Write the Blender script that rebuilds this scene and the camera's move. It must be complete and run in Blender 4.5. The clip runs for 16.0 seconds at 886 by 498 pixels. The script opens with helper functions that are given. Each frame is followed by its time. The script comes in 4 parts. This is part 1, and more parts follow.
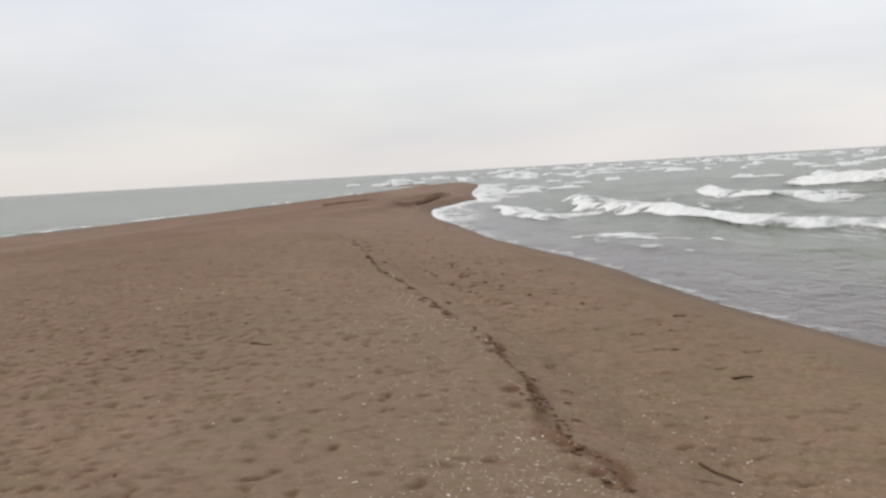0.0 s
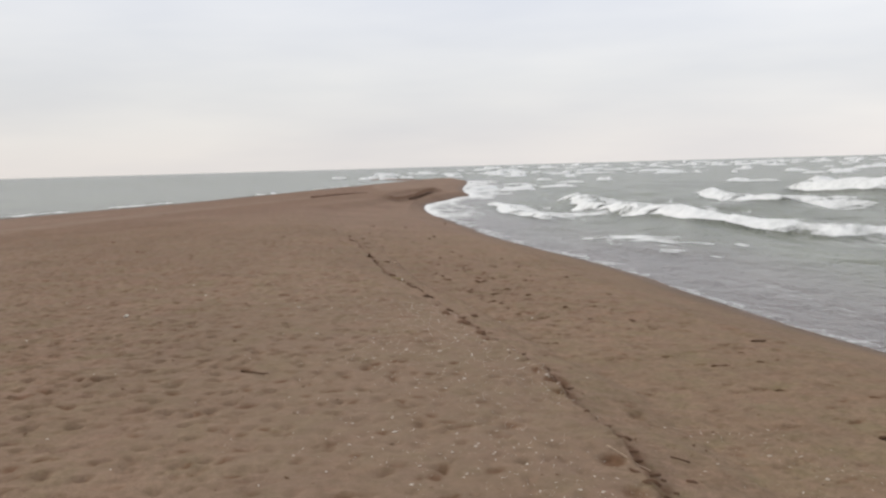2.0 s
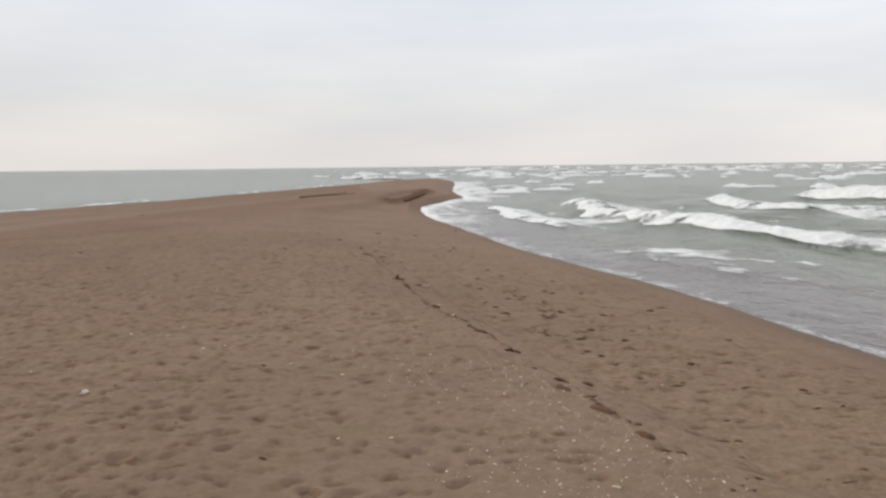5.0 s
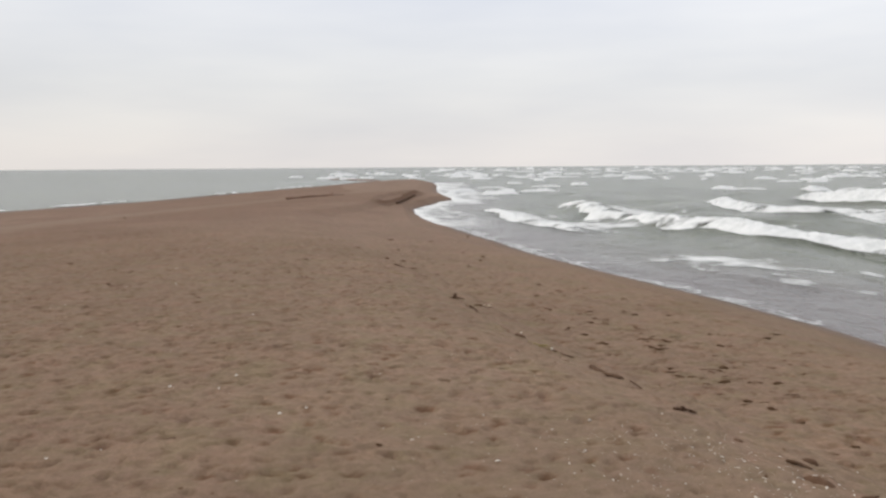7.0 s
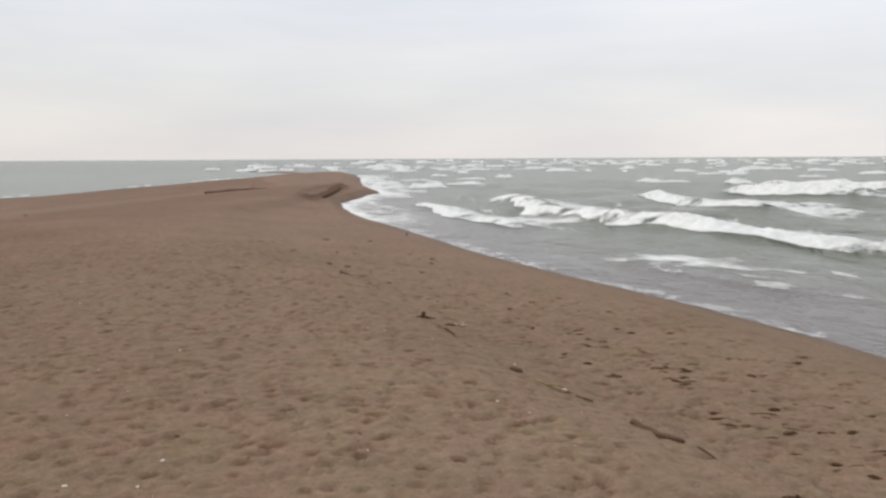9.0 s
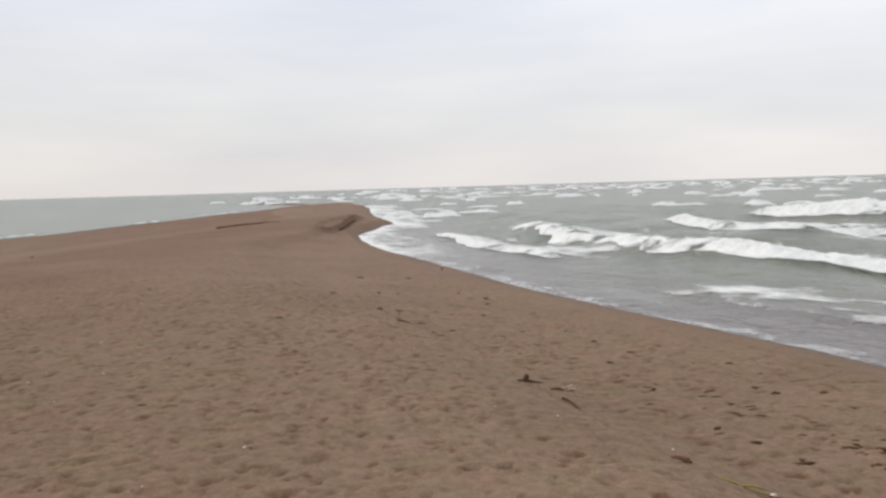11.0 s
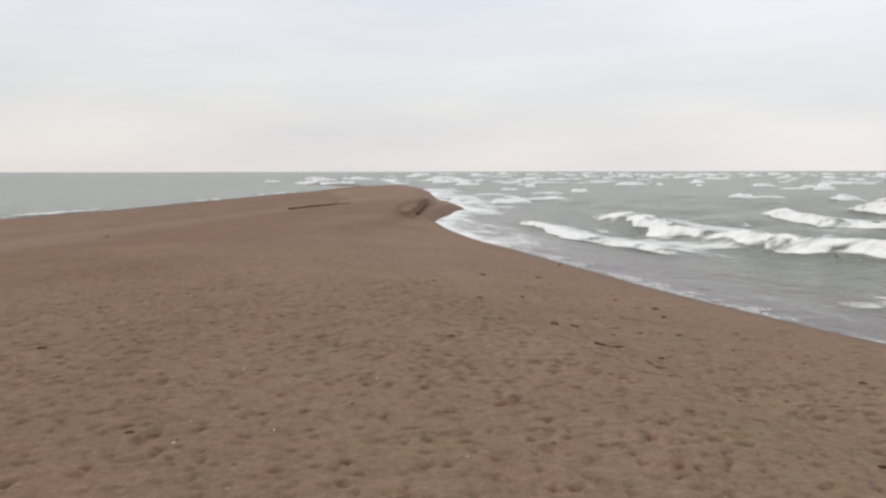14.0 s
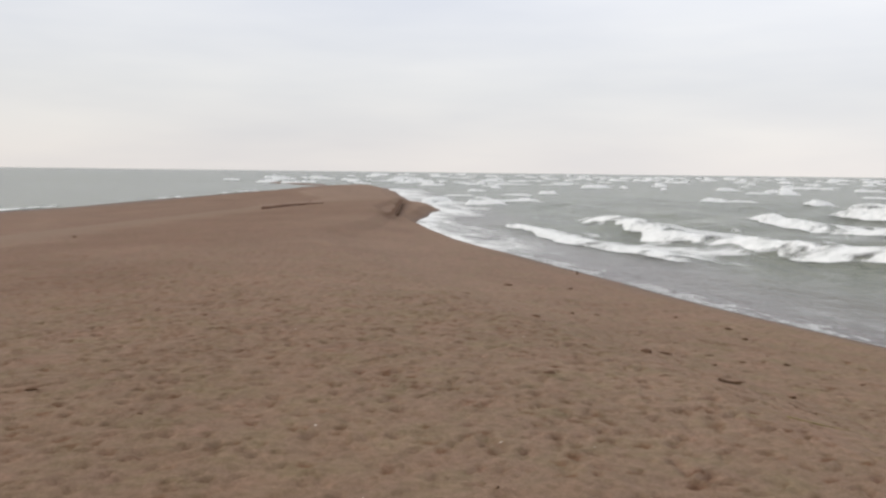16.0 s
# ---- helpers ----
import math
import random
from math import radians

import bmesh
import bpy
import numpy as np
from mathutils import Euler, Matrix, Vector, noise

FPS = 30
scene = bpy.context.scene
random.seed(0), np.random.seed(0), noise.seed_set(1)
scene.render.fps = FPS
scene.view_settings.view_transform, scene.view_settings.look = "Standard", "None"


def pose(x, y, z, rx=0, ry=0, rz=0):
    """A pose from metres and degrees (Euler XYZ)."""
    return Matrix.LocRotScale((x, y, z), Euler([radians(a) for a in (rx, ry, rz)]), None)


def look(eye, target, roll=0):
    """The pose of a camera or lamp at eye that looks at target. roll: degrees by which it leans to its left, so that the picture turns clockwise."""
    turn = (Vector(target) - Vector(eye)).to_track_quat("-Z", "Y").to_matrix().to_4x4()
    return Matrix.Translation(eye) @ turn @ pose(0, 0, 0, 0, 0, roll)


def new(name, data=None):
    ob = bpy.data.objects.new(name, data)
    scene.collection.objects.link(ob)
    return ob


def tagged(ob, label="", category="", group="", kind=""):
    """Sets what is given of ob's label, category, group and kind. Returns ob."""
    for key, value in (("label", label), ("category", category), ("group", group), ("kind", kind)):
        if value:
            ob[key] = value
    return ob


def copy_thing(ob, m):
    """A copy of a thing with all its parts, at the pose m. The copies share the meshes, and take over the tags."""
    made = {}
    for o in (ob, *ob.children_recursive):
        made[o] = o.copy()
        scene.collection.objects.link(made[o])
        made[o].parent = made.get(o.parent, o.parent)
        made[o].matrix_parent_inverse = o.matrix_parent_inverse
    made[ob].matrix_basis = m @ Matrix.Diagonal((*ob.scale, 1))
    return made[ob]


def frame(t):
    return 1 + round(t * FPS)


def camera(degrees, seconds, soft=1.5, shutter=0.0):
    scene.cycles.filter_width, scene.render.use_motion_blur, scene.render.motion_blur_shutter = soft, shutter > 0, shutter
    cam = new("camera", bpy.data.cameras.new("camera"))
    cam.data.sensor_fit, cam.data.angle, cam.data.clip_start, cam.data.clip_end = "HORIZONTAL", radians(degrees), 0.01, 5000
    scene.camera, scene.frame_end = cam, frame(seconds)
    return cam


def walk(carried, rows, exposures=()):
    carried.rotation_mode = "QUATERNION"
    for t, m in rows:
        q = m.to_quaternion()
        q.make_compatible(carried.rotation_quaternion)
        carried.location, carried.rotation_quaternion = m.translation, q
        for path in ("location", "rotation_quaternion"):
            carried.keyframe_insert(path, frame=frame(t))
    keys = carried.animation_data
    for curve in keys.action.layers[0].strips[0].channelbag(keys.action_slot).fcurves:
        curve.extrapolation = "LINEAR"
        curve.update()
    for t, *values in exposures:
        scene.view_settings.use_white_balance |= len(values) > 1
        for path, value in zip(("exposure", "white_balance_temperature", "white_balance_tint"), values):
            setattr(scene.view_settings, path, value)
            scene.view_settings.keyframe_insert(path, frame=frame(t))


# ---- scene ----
cam = camera(53.4, 16.0, soft=2.6)
PATH = [
    (0, (0.644, 0.284, 2.651), (0.543, 2.273, 2.475), -3.3),
    (0.5, (0.515, 0.789, 2.653), (0.456, 2.781, 2.487), -2.2),
    (1, (0.333, 1.276, 2.612), (0.263, 3.267, 2.444), -1.4),
    (1.5, (0.21, 1.788, 2.59), (0.198, 3.781, 2.43), -2.4),
    (2, (0.017, 2.268, 2.572), (-0.046, 4.259, 2.385), -1.6),
    (2.5, (-0.151, 2.82, 2.572), (-0.106, 4.81, 2.37), -0.7),
    (3, (-0.327, 3.349, 2.602), (-0.315, 5.341, 2.42), -0.4),
    (3.5, (-0.55, 3.852, 2.623), (-0.53, 5.841, 2.411), -1.3),
    (4, (-0.73, 4.42, 2.633), (-0.737, 6.411, 2.44), -0.1),
    (4.5, (-0.937, 4.905, 2.595), (-0.934, 6.902, 2.482), 2.6),
    (4.7, (-1.001, 5.11, 2.621), (-1.027, 7.102, 2.447), -0.3),
    (6.8, (-2.234, 7.279, 2.59), (-2.204, 9.268, 2.379), -0.7),
    (7, (-2.356, 7.476, 2.609), (-2.305, 9.467, 2.423), -0.4),
    (7.5, (-2.426, 7.929, 2.597), (-2.384, 9.92, 2.416), -2.5),
    (8, (-2.548, 8.392, 2.623), (-2.527, 10.382, 2.425), -1.2),
    (8.5, (-2.679, 8.863, 2.618), (-2.519, 10.843, 2.383), -1.0),
    (9, (-2.8, 9.378, 2.632), (-2.569, 11.354, 2.427), -0.3),
    (9.5, (-3.006, 9.832, 2.615), (-2.835, 11.82, 2.492), -0.2),
    (10, (-3.16, 10.197, 2.614), (-2.908, 12.179, 2.522), -1.0),
    (10.2, (-3.201, 10.433, 2.653), (-2.968, 12.417, 2.552), -2.5),
    (12.3, (-4.041, 12.318, 2.636), (-3.842, 14.3, 2.455), 0.2),
    (12.5, (-4.109, 12.492, 2.641), (-3.949, 14.48, 2.496), -0.6),
    (13, (-4.373, 12.979, 2.652), (-4.242, 14.966, 2.468), 1.9),
    (13.5, (-4.676, 13.423, 2.661), (-4.501, 15.406, 2.463), 0.1),
    (14, (-4.922, 13.871, 2.689), (-4.803, 15.859, 2.513), -0.1),
    (14.5, (-5.168, 14.291, 2.697), (-5.016, 16.281, 2.57), 1.7),
    (15, (-5.441, 14.808, 2.653), (-5.306, 16.801, 2.546), -0.1),
    (15.5, (-5.728, 15.216, 2.651), (-5.609, 17.206, 2.493), 1.2),
    (16, (-5.947, 15.728, 2.638), (-5.73, 17.708, 2.464), 0.7),
]
walk(cam, [(t, look(eye, target, roll)) for t, eye, target, roll in PATH])

# ---- world, sun ----
LAKE = 0.20          # still water level

world = bpy.data.worlds.new("overcast_sky")
scene.world = world
world.use_nodes = True
wn, wl = world.node_tree.nodes, world.node_tree.links
wn.clear()


def wnode(kind, **inputs):
    n = wn.new(kind)
    for k, v in inputs.items():
        n.inputs[k].default_value = v
    return n


SUN_EL, SUN_AZ = radians(29), radians(-54)     # azimuth from +y towards +x
wout = wn.new("ShaderNodeOutputWorld")
wbg = wn.new("ShaderNodeBackground")
wbg.inputs["Strength"].default_value = 1.0
wl.new(wbg.outputs[0], wout.inputs[0])
wco = wn.new("ShaderNodeTexCoord")
wsep = wn.new("ShaderNodeSeparateXYZ")
wl.new(wco.outputs["Generated"], wsep.inputs[0])
wramp = wn.new("ShaderNodeValToRGB")
wl.new(wsep.outputs["Z"], wramp.inputs[0])
stops = [(0.0, (0.785, 0.748, 0.73)), (0.025, (0.785, 0.755, 0.74)), (0.05, (0.785, 0.768, 0.758)), (0.09, (0.775, 0.775, 0.78)),
         (0.14, (0.805, 0.814, 0.838)), (0.2, (0.805, 0.826, 0.882)), (0.6, (0.85, 0.87, 0.92)), (1.0, (0.82, 0.84, 0.88))]
while len(wramp.color_ramp.elements) < len(stops):
    wramp.color_ramp.elements.new(0.5)
for el, (p, c) in zip(wramp.color_ramp.elements, stops):
    el.position, el.color = p, (*c, 1)
# long flat cloud banks
wmap = wn.new("ShaderNodeMapping")
wmap.inputs["Scale"].default_value = (1.3, 1.3, 7.0)
wl.new(wco.outputs["Generated"], wmap.inputs[0])
wnoise = wnode("ShaderNodeTexNoise", Scale=2.1, Detail=4.0, Roughness=0.5)
wl.new(wmap.outputs[0], wnoise.inputs["Vector"])
wcl = wn.new("ShaderNodeValToRGB")
wl.new(wnoise.outputs[0], wcl.inputs[0])
wcl.color_ramp.elements[0].position, wcl.color_ramp.elements[0].color = 0.30, (0.93, 0.945, 0.975, 1)
wcl.color_ramp.elements[1].position, wcl.color_ramp.elements[1].color = 0.70, (1.08, 1.075, 1.06, 1)
wmul = wn.new("ShaderNodeMix")
wmul.data_type, wmul.blend_type = "RGBA", "MULTIPLY"
wmul.inputs[0].default_value = 1.0
wl.new(wramp.outputs[0], wmul.inputs[6])
wl.new(wcl.outputs[0], wmul.inputs[7])
wsky = wn.new("ShaderNodeTexSky")
wsky.sky_type = "NISHITA"
wsky.sun_disc, wsky.sun_elevation, wsky.sun_rotation = False, SUN_EL, SUN_AZ
wdim = wn.new("ShaderNodeMix")
wdim.data_type, wdim.blend_type = "RGBA", "MULTIPLY"
wdim.inputs[0].default_value = 1.0
wdim.inputs[7].default_value = (0.10, 0.10, 0.10, 1)
wl.new(wsky.outputs[0], wdim.inputs[6])
wmix = wn.new("ShaderNodeMix")
wmix.data_type = "RGBA"
wmix.inputs[0].default_value = 0.97          # thick cloud over the clear sky
wl.new(wdim.outputs[2], wmix.inputs[6])
# the cloud thins a little towards the open lake
wside = wn.new("ShaderNodeMath")
wside.operation = "MULTIPLY_ADD"
wl.new(wsep.outputs["X"], wside.inputs[0])
wside.inputs[1].default_value, wside.inputs[2].default_value = 0.14, 1.005
wthin = wn.new("ShaderNodeMix")
wthin.data_type, wthin.blend_type = "RGBA", "MULTIPLY"
wthin.inputs[0].default_value = 1.0
wl.new(wmul.outputs[2], wthin.inputs[6])
wl.new(wside.outputs[0], wthin.inputs[7])
wl.new(wthin.outputs[2], wmix.inputs[7])
wl.new(wmix.outputs[2], wbg.inputs[0])

sun = new("sun", bpy.data.lights.new("sun", "SUN"))
sun.data.energy, sun.data.angle, sun.data.color = 1.8, radians(20), (1.0, 0.95, 0.88)
sun.matrix_world = look((math.sin(SUN_AZ) * math.cos(SUN_EL) * 50, math.cos(SUN_AZ) * math.cos(SUN_EL) * 50, math.sin(SUN_EL) * 50), (0, 0, 0))


# ---- materials ----
def material(name):
    m = bpy.data.materials.new(name)
    m.use_nodes = True
    nt = m.node_tree
    return m, nt.nodes, nt.links, nt.nodes["Principled BSDF"]


def tex(n, l, kind, scale, detail=3.0, rough=0.55, coord="Object", stretch=None):
    c = n.new("ShaderNodeTexCoord")
    v = c.outputs[coord]
    if stretch:
        mp = n.new("ShaderNodeMapping")
        mp.inputs["Scale"].default_value = stretch
        l.new(v, mp.inputs[0])
        v = mp.outputs[0]
    t = n.new(kind)
    t.inputs["Scale"].default_value = scale
    if kind == "ShaderNodeTexNoise":
        t.inputs["Detail"].default_value, t.inputs["Roughness"].default_value = detail, rough
    l.new(v, t.inputs["Vector"])
    return t


def ramp(n, l, source, *stops):
    r = n.new("ShaderNodeValToRGB")
    while len(r.color_ramp.elements) < len(stops):
        r.color_ramp.elements.new(0.5)
    for el, (p, c) in zip(r.color_ramp.elements, stops):
        el.position, el.color = p, (*c, 1)
    l.new(source, r.inputs[0])
    return r.outputs[0]


def mix(n, l, a, b, fac, blend="MIX"):
    m = n.new("ShaderNodeMix")
    m.data_type, m.blend_type = "RGBA", blend
    for i, v in ((0, fac), (6, a), (7, b)):
        if hasattr(v, "is_output"):
            l.new(v, m.inputs[i])
        else:
            m.inputs[i].default_value = v
    return m.outputs[2]


def bump(n, l, height, strength, distance, normal=None):
    b = n.new("ShaderNodeBump")
    b.inputs["Strength"].default_value, b.inputs["Distance"].default_value = strength, distance
    l.new(height, b.inputs["Height"])
    if normal:
        l.new(normal, b.inputs["Normal"])
    return b.outputs[0]


def attr(n, name):
    a = n.new("ShaderNodeAttribute")
    a.attribute_name = name
    return a.outputs["Fac"]


def sand_material():
    m, n, l, p = material("sand")
    broad = tex(n, l, "ShaderNodeTexNoise", 0.45, 4)
    mid = tex(n, l, "ShaderNodeTexNoise", 3.2, 4, 0.6)
    grain = tex(n, l, "ShaderNodeTexNoise", 420, 2, 0.7)
    speck = tex(n, l, "ShaderNodeTexNoise", 70, 3, 0.7)
    blot = tex(n, l, "ShaderNodeTexNoise", 10, 7, 0.78)
    tint = tex(n, l, "ShaderNodeTexNoise", 2.6, 4, 0.65)
    fleck = tex(n, l, "ShaderNodeTexNoise", 17, 3, 0.6)
    c = ramp(n, l, broad.outputs[0], (0.3, (0.2125, 0.1405, 0.1025)), (0.7, (0.2495, 0.1655, 0.1215)))
    c = mix(n, l, c, ramp(n, l, mid.outputs[0], (0.3, (0.95, 0.95, 0.955)), (0.7, (1.05, 1.045, 1.04))), 1.0, "MULTIPLY")
    c = mix(n, l, c, ramp(n, l, speck.outputs[0], (0.30, (0.78, 0.765, 0.745)), (0.5, (1, 1, 1)), (0.72, (1.2, 1.19, 1.17))), 0.9, "MULTIPLY")
    c = mix(n, l, c, ramp(n, l, grain.outputs[0], (0.25, (0.7, 0.68, 0.66)), (0.75, (1.28, 1.27, 1.25))), 0.8, "MULTIPLY")
    c = mix(n, l, c, ramp(n, l, blot.outputs[0], (0.33, (0.79, 0.785, 0.76)), (0.5, (0.99, 0.99, 0.99)), (0.68, (1.12, 1.12, 1.115))), 1.0, "MULTIPLY")
    c = mix(n, l, c, ramp(n, l, tint.outputs[0], (0.33, (1.03, 0.985, 0.985)), (0.5, (1.0, 1.0, 1.0)), (0.67, (0.95, 1.015, 0.93))), 1.0, "MULTIPLY")
    c = mix(n, l, c, ramp(n, l, fleck.outputs[0], (0.32, (0.85, 0.86, 0.80)), (0.5, (0.99, 0.99, 0.99)), (0.68, (1.09, 1.08, 1.11))), 1.0, "MULTIPLY")
    grit = attr(n, "grit")
    c = mix(n, l, c, (0.221, 0.152, 0.109, 1), grit)
    c = mix(n, l, c, mix(n, l, c, (0.935, 0.975, 0.885, 1), 1.0, "MULTIPLY"), attr(n, "dun"))
    # darkens and reddens the colour, for damp sand and for painted shade
    damp_shade = attr(n, "damp_shade")
    c = mix(n, l, c, mix(n, l, c, (0.61, 0.47, 0.37, 1), 1.0, "MULTIPLY"), damp_shade)
    wet = attr(n, "wet")
    c = mix(n, l, c, mix(n, l, c, (0.70, 0.67, 0.66, 1), 1.0, "MULTIPLY"), wet)
    l.new(c, p.inputs["Base Color"])
    r = n.new("ShaderNodeMapRange")
    r.inputs["To Min"].default_value, r.inputs["To Max"].default_value = 0.95, 0.62
    l.new(wet, r.inputs["Value"])
    l.new(r.outputs[0], p.inputs["Roughness"])
    p.inputs["Specular IOR Level"].default_value = 0.14
    nb = bump(n, l, mid.outputs[0], 0.45, 0.03)
    nb = bump(n, l, blot.outputs[0], 0.3, 0.012, nb)
    nb = bump(n, l, speck.outputs[0], 0.35, 0.005, nb)
    nb = bump(n, l, grain.outputs[0], 0.4, 0.0015, nb)
    l.new(nb, p.inputs["Normal"])
    return m


def water_material():
    m, n, l, p = material("lake_water")
    silt = tex(n, l, "ShaderNodeTexNoise", 0.11, 4, stretch=(1.0, 0.35, 1.0))
    streak = tex(n, l, "ShaderNodeTexNoise", 0.9, 4, 0.6, stretch=(1.0, 0.3, 1.0))
    c = ramp(n, l, silt.outputs[0], (0.3, (0.142, 0.149, 0.116)), (0.7, (0.189, 0.198, 0.154)))
    c = mix(n, l, c, ramp(n, l, streak.outputs[0], (0.3, (0.85, 0.85, 0.86)), (0.7, (1.12, 1.12, 1.1))), 1.0, "MULTIPLY")
    shoal = attr(n, "shoal")
    c = mix(n, l, c, (0.156, 0.136, 0.131, 1), shoal)
    l.new(c, p.inputs["Base Color"])
    p.inputs["Roughness"].default_value = 0.22
    p.inputs["IOR"].default_value = 1.33
    p.inputs["Specular IOR Level"].default_value = 0.25
    chop = tex(n, l, "ShaderNodeTexNoise", 0.55, 5, 0.62, stretch=(1.0, 0.45, 1.0))
    ripple = tex(n, l, "ShaderNodeTexNoise", 3.5, 4, 0.6, stretch=(1.0, 0.6, 1.0))
    calm = attr(n, "calm")
    inv = n.new("ShaderNodeMath")
    inv.operation = "SUBTRACT"
    inv.inputs[0].default_value = 1.0
    l.new(calm, inv.inputs[1])
    b = n.new("ShaderNodeBump")
    b.inputs["Distance"].default_value = 1.1
    l.new(inv.outputs[0], b.inputs["Strength"])
    l.new(chop.outputs[0], b.inputs["Height"])
    l.new(bump(n, l, ripple.outputs[0], 0.7, 0.16, b.outputs[0]), p.inputs["Normal"])
    return m


def foam_material():
    m, n, l, p = material("foam")
    t = tex(n, l, "ShaderNodeTexNoise", 2.5, 5, 0.65)
    f = tex(n, l, "ShaderNodeTexNoise", 16, 4, 0.7)
    c = ramp(n, l, t.outputs[0], (0.28, (0.58, 0.585, 0.565)), (0.60, (0.87, 0.86, 0.84)))
    c = mix(n, l, c, ramp(n, l, f.outputs[0], (0.3, (0.86, 0.87, 0.86)), (0.6, (1, 1, 1))), 1.0, "MULTIPLY")
    l.new(c, p.inputs["Base Color"])
    p.inputs["Roughness"].default_value = 0.8
    lace = tex(n, l, "ShaderNodeTexNoise", 4.0, 9, 0.86)
    a1 = n.new("ShaderNodeMath")
    a1.operation = "MULTIPLY_ADD"
    l.new(attr(n, "thick"), a1.inputs[0])
    a1.inputs[1].default_value = 2.0
    torn = n.new("ShaderNodeMath")
    torn.operation = "MULTIPLY_ADD"
    torn.inputs[1].default_value, torn.inputs[2].default_value = 1.5, -0.25
    l.new(lace.outputs[0], torn.inputs[0])
    l.new(torn.outputs[0], a1.inputs[2])
    a2 = n.new("ShaderNodeMapRange")
    a2.inputs["From Min"].default_value, a2.inputs["From Max"].default_value = 0.54, 1.36
    l.new(a1.outputs[0], a2.inputs["Value"])
    l.new(a2.outputs[0], p.inputs["Alpha"])
    nb = bump(n, l, t.outputs[0], 0.4, 0.12)
    l.new(bump(n, l, f.outputs[0], 0.4, 0.03, nb), p.inputs["Normal"])
    return m


def wood_material(name, dark, light):
    m, n, l, p = material(name)
    t = tex(n, l, "ShaderNodeTexNoise", 9, 5, 0.65, stretch=(0.15, 1.0, 1.0))
    g = tex(n, l, "ShaderNodeTexNoise", 60, 3, 0.6)
    c = ramp(n, l, t.outputs[0], (0.3, dark), (0.7, light))
    c = mix(n, l, c, ramp(n, l, g.outputs[0], (0.3, (0.75, 0.75, 0.75)), (0.7, (1.2, 1.2, 1.2))), 1.0, "MULTIPLY")
    l.new(c, p.inputs["Base Color"])
    p.inputs["Roughness"].default_value = 0.9
    p.inputs["Specular IOR Level"].default_value = 0.07
    l.new(bump(n, l, t.outputs[0], 0.6, 0.01, bump(n, l, g.outputs[0], 0.5, 0.003)), p.inputs["Normal"])
    return m


def plain_material(name, low, high, scale=30, rough=0.8, gloss=0.2):
    m, n, l, p = material(name)
    t = tex(n, l, "ShaderNodeTexNoise", scale, 4, 0.6)
    l.new(ramp(n, l, t.outputs[0], (0.3, low), (0.7, high)), p.inputs["Base Color"])
    p.inputs["Roughness"].default_value = rough
    p.inputs["Specular IOR Level"].default_value = gloss
    l.new(bump(n, l, t.outputs[0], 0.5, 0.006), p.inputs["Normal"])
    return m


SAND = sand_material()
WATER = water_material()
FOAM = foam_material()
LOG_WOOD = wood_material("weathered_log", (0.155, 0.087, 0.060), (0.260, 0.158, 0.113))
DARK_WOOD = wood_material("wet_driftwood", (0.072, 0.041, 0.025), (0.140, 0.083, 0.051))
BROWN_WOOD = wood_material("brown_driftwood", (0.085, 0.050, 0.032), (0.165, 0.102, 0.066))
PALE_WOOD = wood_material("bleached_driftwood", (0.34, 0.25, 0.17), (0.60, 0.47, 0.35))
CLOD = plain_material("damp_sand_clod", (0.098, 0.056, 0.035), (0.160, 0.095, 0.060), 24, 0.95, 0.08)
SHELL = plain_material("shell", (0.48, 0.425, 0.35), (0.76, 0.70, 0.61), 40, 0.6)
REED = plain_material("dry_reed", (0.17, 0.135, 0.045), (0.28, 0.225, 0.085), 22, 0.8)
LEAF = plain_material("rotting_leaf", (0.080, 0.045, 0.025), (0.155, 0.088, 0.048), 30, 0.95, 0.06)


# ---- smooth lattice noise, for the ground, the lake and the foam ----
def lattice(x, y, seed):
    xi, yi = np.floor(x).astype(np.int64), np.floor(y).astype(np.int64)
    fx, fy = x - xi, y - yi
    fx, fy = fx * fx * (3 - 2 * fx), fy * fy * (3 - 2 * fy)

    def h(a, b):
        v = (a * 374761393 + b * 668265263 + seed * 974634777) & 0xFFFFFFFF
        v = ((v ^ (v >> 13)) * 1274126177) & 0xFFFFFFFF
        return ((v ^ (v >> 16)) & 0xFFFF) / 32767.5 - 1.0

    return (h(xi, yi) * (1 - fx) + h(xi + 1, yi) * fx) * (1 - fy) + (h(xi, yi + 1) * (1 - fx) + h(xi + 1, yi + 1) * fx) * fy


def fractal(x, y, seed, octaves=4, gain=0.5):
    out, amp, tot = 0.0, 1.0, 0.0
    for o in range(octaves):
        ca, sa = math.cos(o * 0.7 + 0.3), math.sin(o * 0.7 + 0.3)
        k = 2.03 ** o
        out = out + amp * lattice((ca * x - sa * y) * k + 17.3 * o, (sa * x + ca * y) * k - 9.1 * o, seed + o)
        tot += amp
        amp *= gain
    return out / tot


def smooth(a, b, v):
    t = np.clip((v - a) / (b - a), 0, 1)
    return t * t * (3 - 2 * t)


def spread(start, stop, fine0, fine1, step, grow_lo, grow_hi, cap=400.0):
    """Coordinates that are evenly fine between fine0 and fine1 and widen towards start and stop."""
    mid = list(np.arange(fine0, fine1, step))
    lo, s, v = [], step, fine0
    while v > start:
        s = min(s * grow_lo, cap)
        v -= s
        lo.append(v)
    hi, s, v = [], step, mid[-1]
    while v < stop:
        s = min(s * grow_hi, cap)
        v += s
        hi.append(v)
    return np.array(lo[::-1] + mid + hi)


